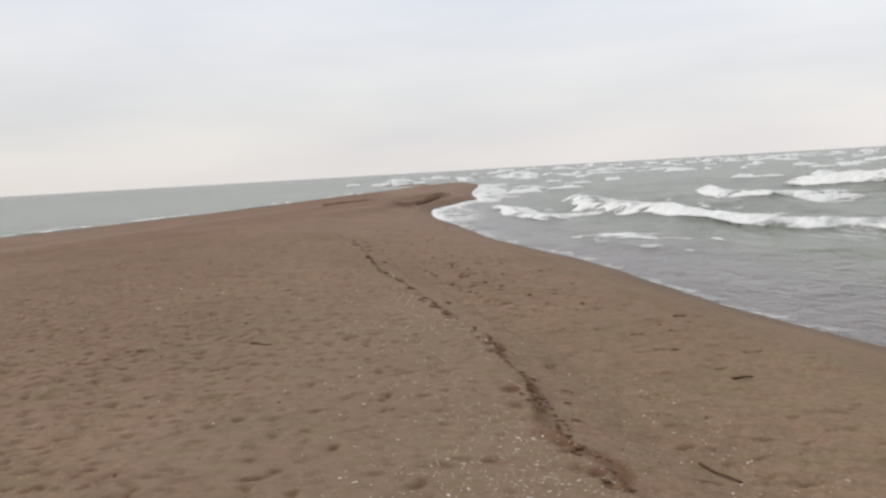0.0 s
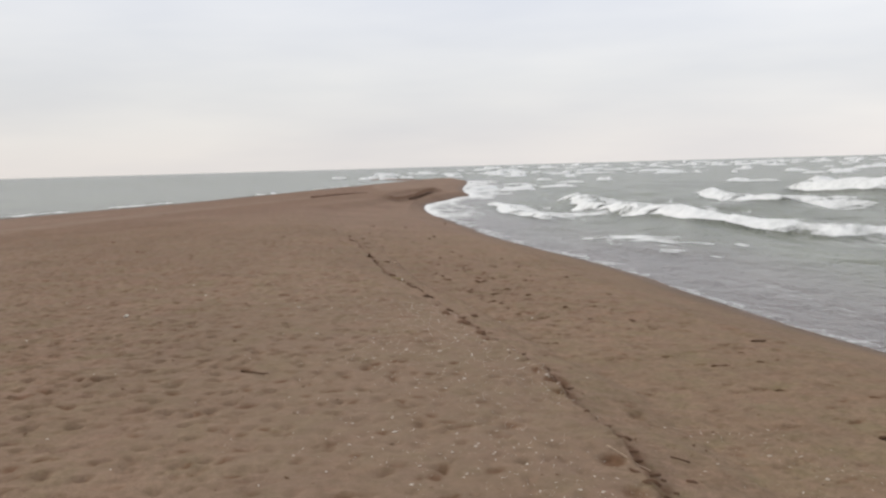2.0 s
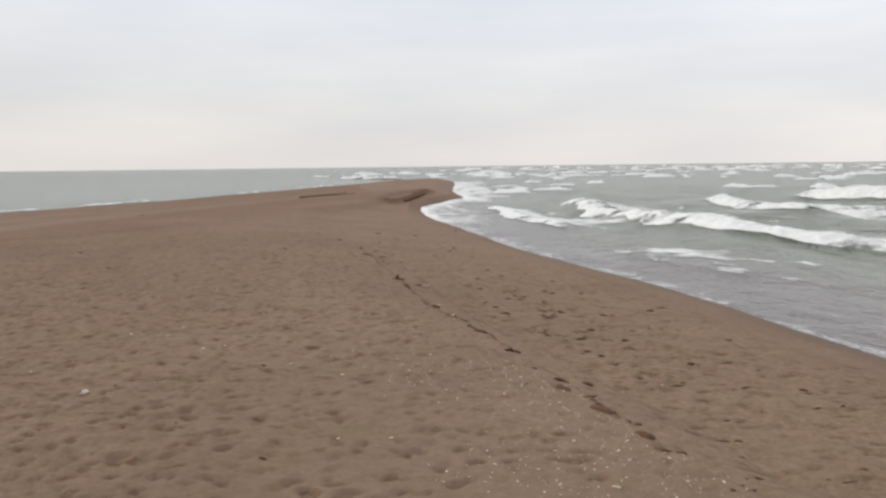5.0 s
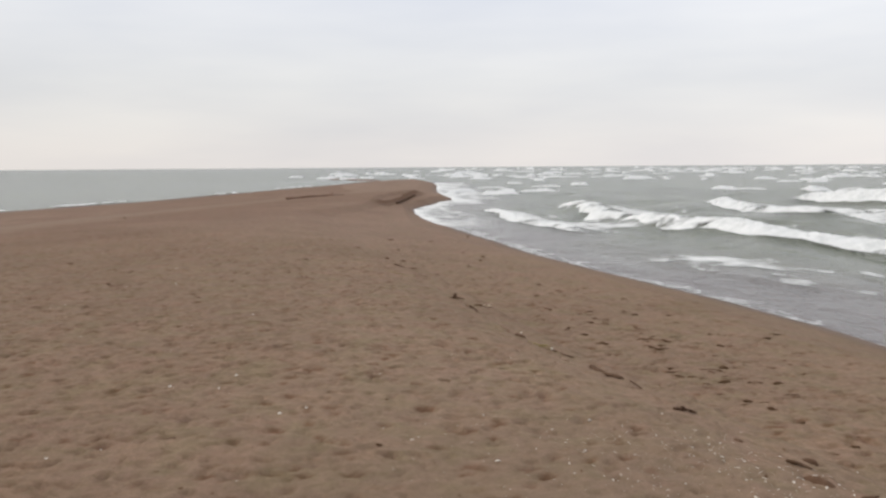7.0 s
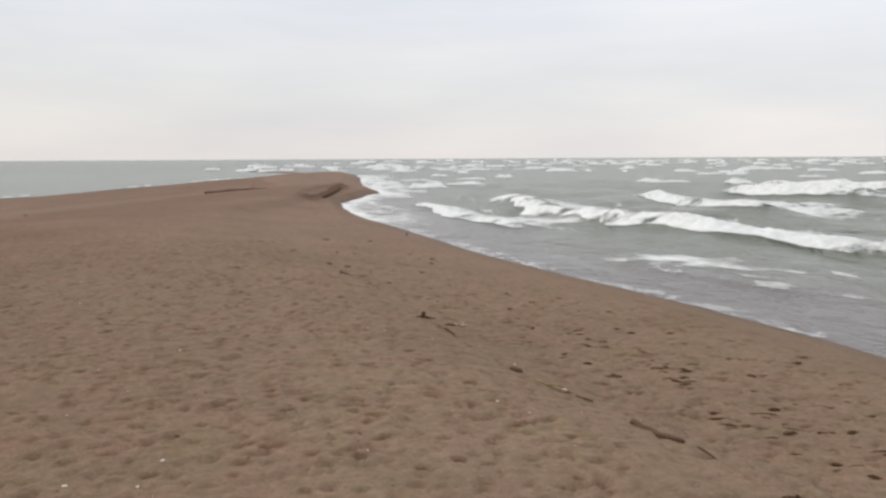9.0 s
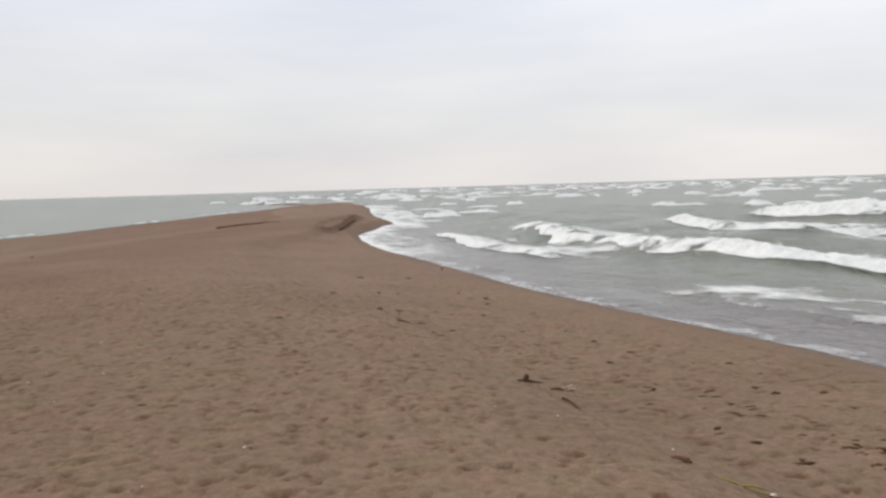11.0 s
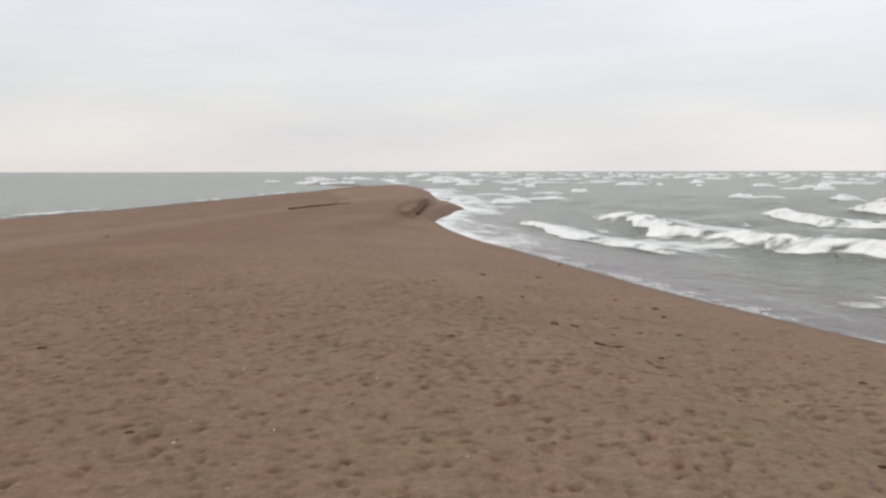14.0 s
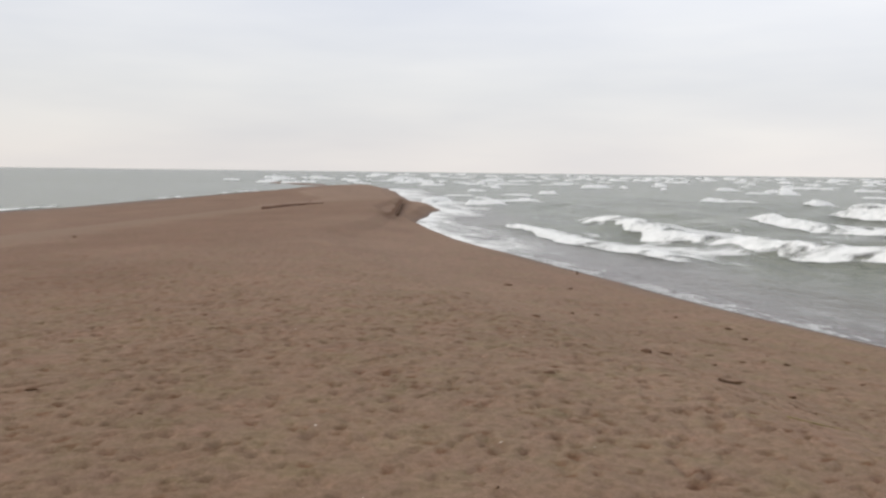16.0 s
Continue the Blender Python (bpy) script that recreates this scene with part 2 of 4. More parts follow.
def sheet(name, xs, ys, z, mat, **attrs):
    """A height field over the two rows of coordinates."""
    nx, ny = len(xs), len(ys)
    co = np.empty((ny, nx, 3), np.float32)
    co[..., 0], co[..., 1], co[..., 2] = xs[None, :], ys[:, None], z
    idx = np.arange(nx * ny, dtype=np.int32).reshape(ny, nx)
    quads = np.stack([idx[:-1, :-1], idx[:-1, 1:], idx[1:, 1:], idx[1:, :-1]], -1).reshape(-1, 4)
    return mesh_object(name, co.reshape(-1, 3), quads, mat, **attrs)


def mesh_object(name, co, quads, mat, **attrs):
    me = bpy.data.meshes.new(name)
    me.vertices.add(len(co))
    me.vertices.foreach_set("co", np.ascontiguousarray(co, np.float32).ravel())
    me.loops.add(quads.size)
    me.loops.foreach_set("vertex_index", np.ascontiguousarray(quads, np.int32).ravel())
    me.polygons.add(len(quads))
    me.polygons.foreach_set("loop_start", np.arange(0, quads.size, quads.shape[1], dtype=np.int32))
    me.polygons.foreach_set("use_smooth", np.ones(len(quads), bool))
    me.update(calc_edges=True)
    for key, val in attrs.items():
        a = me.attributes.new(key, "FLOAT", "POINT")
        a.data.foreach_set("value", np.ascontiguousarray(val, np.float32).ravel())
    me.materials.append(mat)
    return new(name, me)


# ---- plan of the spit ----
SHORE_R = [(-400, 60), (-60, 18), (-20, 11.2), (0, 7.6), (6, 6.4), (11, 5.45), (13, 4.97), (16, 4.28), (18, 3.85), (20, 3.6), (23, 2.95), (25, 2.38), (27, 1.82),
           (29, 1.28), (31, 0.76), (33, 0.36), (35, 0.1), (38, -0.5), (42, -1.13), (45, -1.7), (49, -2.32), (53, -2.62), (57, -2.6), (60, -2.15), (64, -1.5),
           (68, -0.8), (71, 0.0), (75, 0.05), (80, -0.35), (98, -0.65), (117, -0.2), (137, -0.2), (150, -1.0), (158, -4), (165, -9)]
SHORE_L = [(-400, -120), (-60, -42), (0, -36), (25, -33), (40, -31), (53, -28), (63, -25.8), (72, -23.1), (92, -20.0), (110, -17.4),
           (128, -14.8), (150, -12), (165, -10)]
LEDGE = [(3, 1.65), (4.7, 1.33), (5.3, 1.20), (6, 1.03), (7.1, 0.90), (7.6, 0.86), (8.3, 0.67), (8.8, 0.63), (9.4, 0.55), (10, 0.37), (10.7, 0.18), (11.6, -0.04),
         (12.3, -0.22), (13.3, -0.47), (14.3, -0.70), (15.3, -1.05), (16.4, -1.42), (17.7, -1.65), (19, -1.90), (20.4, -2.18), (21.7, -2.45), (24, -2.98), (28, -3.8), (34, -4.6)]
# top edge of the scarp that the waves have cut beside the bay
SCARP = [(49.5, -5.3), (50.4, -4.75), (51.4, -4.45), (53, -4.25), (56, -3.95), (60, -3.55), (64, -3.2), (67, -2.95), (69, -2.6), (70.5, -2.0)]


def along(table, y):
    a = np.array(table, float)
    return np.interp(y, a[:, 0], a[:, 1])


def shore_right(y):
    return along(SHORE_R, y) + 0.16 * lattice(y * 0.22, y * 0 + 3.3, 5) * smooth(4, 20, y)


def shore_left(y):
    return along(SHORE_L, y) + 0.5 * lattice(y * 0.13, y * 0 + 8.3, 6)


def plan(x, y):
    """Height of the bare spit."""
    d, e = shore_right(y) - x, x - shore_left(y)
    squeeze = 1 + 1.9 * smooth(40, 54, y) * (1 - smooth(66, 84, y))      # steeper beach round the bay
    dk = d * squeeze
    ramp_z = np.interp(dk, [-30, -8, 0, 1.0, 2.0, 4.0, 5.0, 6.3, 8.0, 14.0], [-2.4, -0.7, 0.0, 0.20, 0.40, 0.48, 0.56, 0.80, 0.89, 0.92])
    # where the ledge is crisp the terrace below it stays low right up to its foot
    crisp = smooth(2, 5, y) * (1 - smooth(21, 25, y))
    off = along(LEDGE, y) + 0.10 * fractal(y * 1.1, y * 0 + 1.7, 21, 4, 0.6) - x          # >0: behind the edge
    low = np.interp(dk, [-30, -8, 0, 1.0, 2.0, 6.0, 8], [-2.4, -0.7, 0.0, 0.20, 0.40, 0.52, 0.54])
    high = np.interp(off, [0.0, 0.5, 3.0, 6.0], [0.74, 0.78, 0.88, 0.92])
    lip = 1 - smooth(9, 15.5, y)                                       # farther on, sand slopes down to the ledge
    high = high - (1 - lip) * 0.07 * smooth(0.75, -0.1, off)
    drop = lip * np.interp(-off, [0, 0.035, 0.10, 0.5], [0, 0.07, 0.105, 0.17]) + (1 - lip) * np.interp(-off, [0, 0.03, 0.3, 0.6, 1.0], [0, 0.08, 0.105, 0.16, 0.22])
    stepped = np.where(off > 0, high, np.maximum(low, high - drop - np.interp(-off, [0.5, 1.2, 2.4], [0, 0.21, 4.0])))
    right = ramp_z * (1 - crisp) + np.minimum(stepped, np.where(off > 0, stepped, 9)) * crisp
    ek = e * (1 + 0.9 * smooth(75, 110, y))
    left = np.interp(ek, [-40, -10, 0, 6, 14.8, 15.5, 21, 26, 32], [-2.4, -0.9, 0.0, 0.22, 0.46, 0.58, 0.74, 0.86, 0.92])
    z = np.minimum(right, left)
    k = 0.12
    z = np.where(np.abs(right - left) < k, z - (k - np.abs(right - left)) ** 2 / (4 * k), z)
    # wave-cut scarp, slumped at its foot
    so = x - along(SCARP, y) + 0.10 * lattice(y * 0.8, y * 0 + 2.2, 17)
    run = smooth(49.8, 52.0, y) * (1 - smooth(68.6, 71.0, y))
    z = z + run * (0.17 * (1 - smooth(-0.05, 0.24, so)) * np.exp(-np.maximum(-so, 0) / 2.2) - 0.08 * smooth(-0.05, 0.30, so) * np.exp(-np.maximum(so - 0.3, 0) / 0.6))
    # end of the spit
    z = z - 3.0 * smooth(150, 172, y) * (y > 150)
    # a low bar lies drying beyond the point
    ax, ay, bx, by = -10.5, 163.0, -19.5, 186.0
    t = np.clip(((x - ax) * (bx - ax) + (y - ay) * (by - ay)) / ((bx - ax) ** 2 + (by - ay) ** 2), 0, 1)
    r = np.hypot(x - ax - t * (bx - ax), y - ay - t * (by - ay))
    z = np.maximum(z, np.where(r < 6, 0.34 * np.exp(-(r / 1.6) ** 2) - 0.12, -9))
    return z + LAKE


GX = spread(-3000, 3000, -9.2, 4.2, 0.032, 1.04, 1.04)
GY = spread(-1200, 4000, 3.4, 25.5, 0.032, 1.08, 1.0095)
gx, gy = np.meshgrid(GX, GY)
GZ = plan(gx, gy)
above = smooth(LAKE + 0.04, LAKE + 0.35, GZ)
near = 1 - smooth(45, 90, gy)
GZ += above * (0.022 * fractal(gx * 0.7, gy * 0.7, 31, 3) + near * 0.014 * fractal(gx * 2.3, gy * 2.3, 41, 3) + near * 0.006 * fractal(gx * 8, gy * 8, 51, 2))


# how far the sand's colour is darkened, by damp and by painted shade
DAMP_SHADE = np.zeros_like(GZ)


def dent(x, y, a, b, turn, depth, rim, damp_shade=0.0):
    """An oval hollow with a low rim, pressed into the sand; its floor's colour is darkened, for bared damp and for
    shade.
    """
    reach = 1.7 * max(a, b)
    i0, i1 = np.searchsorted(GX, (x - reach, x + reach))
    j0, j1 = np.searchsorted(GY, (y - reach, y + reach))
    if i1 - i0 < 2 or j1 - j0 < 2:
        return
    px, py = np.meshgrid(GX[i0:i1] - x, GY[j0:j1] - y)
    c, s = math.cos(turn), math.sin(turn)
    r = np.sqrt(((c * px + s * py) / a) ** 2 + ((c * py - s * px) / b) ** 2)
    r = r * (1 + 0.16 * lattice((px + x) * 6, (py + y) * 6, 13))
    GZ[j0:j1, i0:i1] += -depth * (1 - smooth(0.2, 1.0, r)) + rim * np.exp(-((r - 1.12) / 0.22) ** 2)
    if damp_shade:
        DAMP_SHADE[j0:j1, i0:i1] = np.maximum(DAMP_SHADE[j0:j1, i0:i1], damp_shade * (1 - smooth(0.55, 1.0, r)))


def trampled(x, y, cell, seed, low, high):
    """Soft oval hollows, about one to a cell, with sand pushed up between them."""
    out = np.zeros_like(x)
    ci, cj = np.floor(x / cell), np.floor(y / cell)

    def h(i, j, k):
        v = (i.astype(np.int64) * 73856093 + j.astype(np.int64) * 19349663 + (seed + k) * 83492791) & 0xFFFFFFFF
        v = ((v ^ (v >> 15)) * 2246822519) & 0xFFFFFFFF
        return ((v ^ (v >> 13)) & 0xFFFF) / 65535.0

    for di in (-1, 0, 1):
        for dj in (-1, 0, 1):
            i, j = ci + di, cj + dj
            px, py = x - (i + h(i, j, 1)) * cell, y - (j + h(i, j, 2)) * cell
            w = 3.14 * h(i, j, 3)
            c, s = np.cos(w), np.sin(w)
            ra = cell * (0.22 + 0.26 * h(i, j, 4))
            r = np.sqrt(((c * px + s * py) / ra) ** 2 + ((c * py - s * px) / (ra * (0.5 + 0.4 * h(i, j, 5)))) ** 2)
            depth = low + (high - low) * h(i, j, 6) ** 1.3
            out -= depth * (1 - smooth(0.30, 1.0, r)) - 0.20 * depth * np.exp(-((r - 1.2) / 0.25) ** 2)
    return out


rng = random.Random(7)
# trampled, wind-softened hollows all over the dry sand
jj = np.searchsorted(GY, (1.0, 62.0))
ii = np.searchsorted(GX, (-26.0, 5.6))
tx, ty = gx[jj[0]:jj[1], ii[0]:ii[1]], gy[jj[0]:jj[1], ii[0]:ii[1]]
wx, wy = tx + 0.05 * fractal(tx * 4, ty * 4, 141, 2), ty + 0.05 * fractal(tx * 4, ty * 4, 151, 2)
inland = smooth(1.6, 3.4, shore_right(ty) - tx) * (1 - 0.4 * (1 - smooth(1.2, 2.6, along(LEDGE, ty) - tx)) * (1 - smooth(10, 14, ty))) * (0.66 + 0.14 * smooth(14, 20, ty) + (0.34 - 0.14 * smooth(14, 20, ty)) * smooth(-0.2, 0.6, along(LEDGE, ty) - tx))
far_fade = 1 - 0.75 * smooth(24, 55, ty)
patch = 0.9 + 0.4 * fractal(tx * 0.35, ty * 0.35, 161, 2)
tread = inland * far_fade * patch * (trampled(wx, wy, 0.19, 3, 0.0, 0.036) + trampled(wx, wy, 0.14, 9, 0.0, 0.034))
GZ[jj[0]:jj[1], ii[0]:ii[1]] += tread
# the deeper treads darken with depth: hollow shade put into the colour, some damp
DAMP_SHADE[jj[0]:jj[1], ii[0]:ii[1]] = (0.34 + 0.26 * smooth(13, 20, ty)) * smooth(0.012, 0.034, -tread)
# dark scraps lie on the terrace here, each in a small darkened hollow
near_spots = [(-0.39, 16.88), (0.12, 17.37), (0.17, 16.47), (0.24, 16.83), (-0.23, 18.18), (-0.13, 18.62), (-0.1, 15.87), (0.56, 15.8), (0.68, 16.35),
              (0.48, 13.88), (0.59, 13.27), (0.35, 13.09), (0.16, 15.05), (0.82, 14.73), (1.08, 15.51), (1.31, 15.64), (1.63, 17.43), (1.28, 13.97), (1.33, 12.24),
              (0.97, 11.95), (1.29, 13.14), (1.67, 14.08), (2.03, 15.3), (2.31, 14.79), (0.88, 13.04), (1.96, 12.88), (1.84, 12.37), (0.77, 11.45), (0.94, 11.24),
              (1.31, 10.67), (1.62, 10.63), (1.5, 10.88), (0.7, 10.48), (0.75, 9.74), (1.79, 13.52), (0.7, 13.47), (2.7, 11.18), (2.54, 11), (2.26, 10.45),
              (2.74, 10.59), (2.93, 10.68), (2.73, 9.93), (2.57, 9.56), (1.45, 9.32), (2.77, 9.02), (2.18, 11.39), (1.9, 10.84), (3.24, 9.31), (2.92, 10.02)]
mid_spots = [(-0.2, 21.1), (0.19, 20.84), (-0.48, 19.37), (-0.25, 19.19), (-0.15, 18.9), (-0.05, 19.2), (-0.85, 18.66), (-0.42, 18.37), (-0.01, 18.38),
             (0.65, 20.32), (0.53, 19.85), (0.46, 19.5), (0.67, 18.92), (0.98, 18.99), (0.87, 18.3), (-0.75, 18.15), (-0.58, 17.82), (-0.49, 17.4), (0.04, 17.83),
             (-0.02, 17.57), (0.23, 17.67), (0.07, 16.78), (1.06, 17.69), (1.24, 17.61), (1.03, 16.91), (0.52, 16.57), (0.44, 16.25), (1.61, 16.58), (1.34, 16.24),
             (0.74, 15.84), (0.36, 15.65), (0.04, 15.69), (-0.01, 15.55), (-0.02, 15.43), (0.11, 15.33), (0.44, 15.37), (0.34, 15.14), (0.61, 15.17), (1.08, 15.87),
             (0.32, 14.52), (0.43, 14.26), (0.45, 14.79), (0.86, 15.2)]
far_spots = [(-3.73, 25.77), (-2.73, 24.38), (-2.74, 23.91), (-2.53, 23.16), (-2.41, 23.05), (-2.3, 24.05), (-2.2, 24.79), (-2.33, 25.42), (-2.5, 25.73),
             (-1.9, 24.25), (-1.29, 26.62), (-0.99, 26.62), (-1.1, 25.91), (-1.43, 24.25), (-2.3, 22.16), (-2.08, 22.91), (-2.21, 21.96), (-2.1, 30.58),
             (-1.04, 23.51), (-0.54, 23.15), (-1.14, 22.84), (-1.5, 22.45), (-0.51, 22.29), (-1.19, 21.8), (-1.43, 21.61), (-1.16, 21.03), (-1.97, 21.01),
             (-1.34, 21.07), (-0.24, 21.64), (-0.62, 20.57), (0.13, 21.36), (-0.66, 19.88), (-0.64, 19.32), (-0.17, 20.54), (0.05, 20.49), (-0.39, 21.76),
             (-4.22, 28.3), (-4.41, 27.21), (-3.14, 30.77), (-2.89, 27.42), (-2.51, 27.46), (-3.63, 23.84), (-3.27, 23.77), (-1.26, 28.13), (-1.39, 27.46),
             (-2.48, 24.4), (-0.68, 25.51), (-1.6, 24.39)]
terrace_spots = near_spots + mid_spots + far_spots
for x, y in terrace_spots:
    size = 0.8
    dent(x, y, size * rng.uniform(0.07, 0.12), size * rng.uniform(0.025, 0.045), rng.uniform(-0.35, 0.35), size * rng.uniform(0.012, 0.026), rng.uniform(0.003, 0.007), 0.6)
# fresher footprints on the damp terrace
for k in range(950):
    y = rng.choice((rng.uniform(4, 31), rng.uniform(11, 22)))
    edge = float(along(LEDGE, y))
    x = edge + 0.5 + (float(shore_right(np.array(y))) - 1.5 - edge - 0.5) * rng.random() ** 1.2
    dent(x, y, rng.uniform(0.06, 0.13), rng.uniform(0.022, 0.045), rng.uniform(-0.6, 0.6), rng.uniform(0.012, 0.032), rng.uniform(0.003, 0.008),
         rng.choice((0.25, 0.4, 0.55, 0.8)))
# some deeper prints across the dry sand, floors coloured darker for shade and damp
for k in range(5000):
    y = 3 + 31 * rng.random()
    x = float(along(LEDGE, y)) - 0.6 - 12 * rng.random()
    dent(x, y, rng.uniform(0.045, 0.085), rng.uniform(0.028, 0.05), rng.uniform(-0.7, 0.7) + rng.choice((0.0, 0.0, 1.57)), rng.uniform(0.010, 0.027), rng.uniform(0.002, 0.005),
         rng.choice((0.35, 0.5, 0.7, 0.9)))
# the worn, broken lip of the ledge
y = 4.0
while y < 24.5:
    x = float(along(LEDGE, y)) + (0.05 + rng.uniform(-0.05, 0.06) if y < 12 else 0.085 + rng.uniform(-0.01, 0.05))
    fade = 1.0 if y < 21 else 0.5
    dent(x, y, rng.uniform(0.07, 0.20), rng.uniform(0.025, 0.06), 1.85 + rng.uniform(-0.35, 0.35), fade * rng.uniform(0.010, 0.030), rng.uniform(0.002, 0.008),
         fade * rng.choice((0.3, 0.5, 0.8)))
    if y < 11.5 and rng.random() < 0.45:           # slumped scallops behind the lip
        dent(x - rng.uniform(0.02, 0.22), y + rng.uniform(-0.1, 0.1), rng.uniform(0.07, 0.14), rng.uniform(0.04, 0.09), rng.uniform(0.6, 2.2),
             rng.uniform(0.012, 0.03), rng.uniform(0.002, 0.006), rng.choice((0.35, 0.6, 0.9)))
    y += rng.uniform(0.06, 0.26)

# a thin darker band runs along the scarp's cut face
scarp_off = gx - along(SCARP, gy) + 0.10 * lattice(gy * 0.8, gy * 0 + 2.2, 17)
DAMP_SHADE = np.maximum(DAMP_SHADE, 0.8 * smooth(-0.05, 0.0, scarp_off) * (1 - smooth(0.06, 0.16, scarp_off)) * smooth(50.2, 51.8, gy) * (1 - smooth(68.0, 70.4, gy)))

g_mott = fractal(gx * 0.8, gy * 0.8, 61, 3)
g_wet = 1 - smooth(LAKE + 0.04, LAKE + 0.17, GZ + 0.03 * g_mott)
g_in = (gx - shore_left(gy)) * (1 + 0.9 * smooth(75, 110, gy)) + 0.6 * g_mott
DAMP_SHADE = np.maximum(DAMP_SHADE, (0.42 + 0.2 * fractal(gx * 0.5, gy * 0.2, 64, 3)) * (1 - smooth(14.5, 15.1, g_in)))
# the sand behind the sheltered beach stays faintly damp
DAMP_SHADE = np.maximum(DAMP_SHADE, smooth(16.5, 18.5, g_in) * (1 - smooth(19, 28, g_in + 2.5 * fractal(gx * 0.35, gy * 0.22, 63, 3))) * 0.5 * (1 - smooth(60, 75, gy)))
g_side = smooth(1.2, 5.0, along(LEDGE, gy) - gx + 0.9 * fractal(gx * 0.5, gy * 0.4, 65, 3)) * (gy < 60)
g_dun = np.clip((0.66 + 0.45 * fractal(gx * 4.2, gy * 3.0, 67, 4, 0.6) + 0.35 * smooth(0.1, 0.8, gx - along(LEDGE, gy)) * (1 - smooth(9, 15, gy))) * (1 - smooth(20, 38, gy + 4 * g_mott)), 0, 1)
# left sand dimmed in its colour, for lens falloff and the side light
DAMP_SHADE = np.maximum(DAMP_SHADE, 0.23 * g_side)
ledge_off = along(LEDGE, gy) - gx
edge_off = ledge_off + 0.10 * fractal(gy * 1.1, gy * 0 + 1.7, 21, 4, 0.6)
# damp crust shows in the ledge's face, and in slumped patches where it stands highest
slump = 0.055 + 0.24 * np.clip(fractal(gy * 0.9, gy * 0 + 4.1, 69, 2) + 0.2, 0, 1) * (1 - smooth(9, 13, gy))
DAMP_SHADE = np.maximum(DAMP_SHADE, np.clip(0.62 + 0.7 * fractal(gx * 5, gy * 2.5, 73, 3), 0, 0.85) * (1 - smooth(0.6, 1.25, np.abs(edge_off + 0.055) / slump)) * smooth(3, 5, gy) * (1 - smooth(20, 24.5, gy)))
g_grit = 0.42 * smooth(-0.3, 0.6, ledge_off) * (1 - smooth(2.2, 4.2, ledge_off + 0.9 * fractal(gx * 0.6, gy * 0.6, 71, 3))) * (1 - smooth(9, 15, gy))
# a dry, greyer crest runs behind the sheltered beach
g_grit = np.maximum(g_grit, 0.9 * smooth(15.0, 15.4, g_in) * (1 - smooth(16.2, 17.6, g_in)) * (1 - smooth(62, 74, gy)))
ground = tagged(sheet("ground", GX, GY, GZ, SAND, wet=g_wet, damp_shade=DAMP_SHADE, dun=g_dun, grit=np.clip(g_grit, 0, 1)),
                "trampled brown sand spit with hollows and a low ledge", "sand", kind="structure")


def ground_z(x, y):
    i = int(np.clip(np.searchsorted(GX, x) - 1, 0, len(GX) - 2))
    j = int(np.clip(np.searchsorted(GY, y) - 1, 0, len(GY) - 2))
    u, v = (x - GX[i]) / (GX[i + 1] - GX[i]), (y - GY[j]) / (GY[j + 1] - GY[j])
    return float((GZ[j, i] * (1 - u) + GZ[j, i + 1] * u) * (1 - v) + (GZ[j + 1, i] * (1 - u) + GZ[j + 1, i + 1] * u) * v)


# ---- lake ----
# crest lines of the breakers: points, height, width of the face and of the back
CRESTS = [
    ([(6.3, 64), (6.2, 52), (6.5, 44), (7.1, 39), (8.4, 33.5), (10.8, 29.5), (14.5, 26.0), (19, 22.5), (24, 19.5)], 0.27, 0.8, 2.2),
    ([(15.5, 62), (14.8, 54), (14.6, 47), (15.6, 41)], 0.28, 0.8, 2.2),
    ([(1.2, 57), (1.8, 51), (2.3, 46), (3.0, 41), (4.0, 36.5)], 0.13, 0.5, 1.5),
    ([(3.3, 30.5), (4.0, 28), (4.7, 25.5), (5.6, 22.5)], 0.06, 0.34, 1.3),
    ([(22, 66), (24, 58), (27, 52)], 0.45, 1.0, 2.6),
    ([(20, 40), (22.5, 34), (26, 29)], 0.42, 1.0, 2.6),
    ([(30, 78), (33, 70), (37, 64)], 0.42, 1.0, 2.8),
]


def crest_field(x, y, pts, face, back):
    """Signed distance to a crest line as a share of its width (below 0 on the shore side), and a fade towards its ends."""
    best, side, fade = np.full(x.shape, 1e9), np.zeros(x.shape), np.zeros(x.shape)
    lens = [0.0]
    for (ax, ay), (bx, by) in zip(pts, pts[1:]):
        lens.append(lens[-1] + math.hypot(bx - ax, by - ay))
    for k, ((ax, ay), (bx, by)) in enumerate(zip(pts, pts[1:])):
        dx, dy = bx - ax, by - ay
        ln = math.hypot(dx, dy)
        t = np.clip(((x - ax) * dx + (y - ay) * dy) / ln ** 2, 0, 1)
        dist = np.hypot(x - ax - t * dx, y - ay - t * dy)
        s = (lens[k] + t * ln) / lens[-1]
        m = dist < best
        best = np.where(m, dist, best)
        side = np.where(m, np.sign(dx * (y - ay) - dy * (x - ax)), side)
        fade = np.where(m, np.minimum(smooth(0, 0.22, s), smooth(0, 0.22, 1 - s)), fade)
    return np.where(side < 0, -best / face, best / back), fade


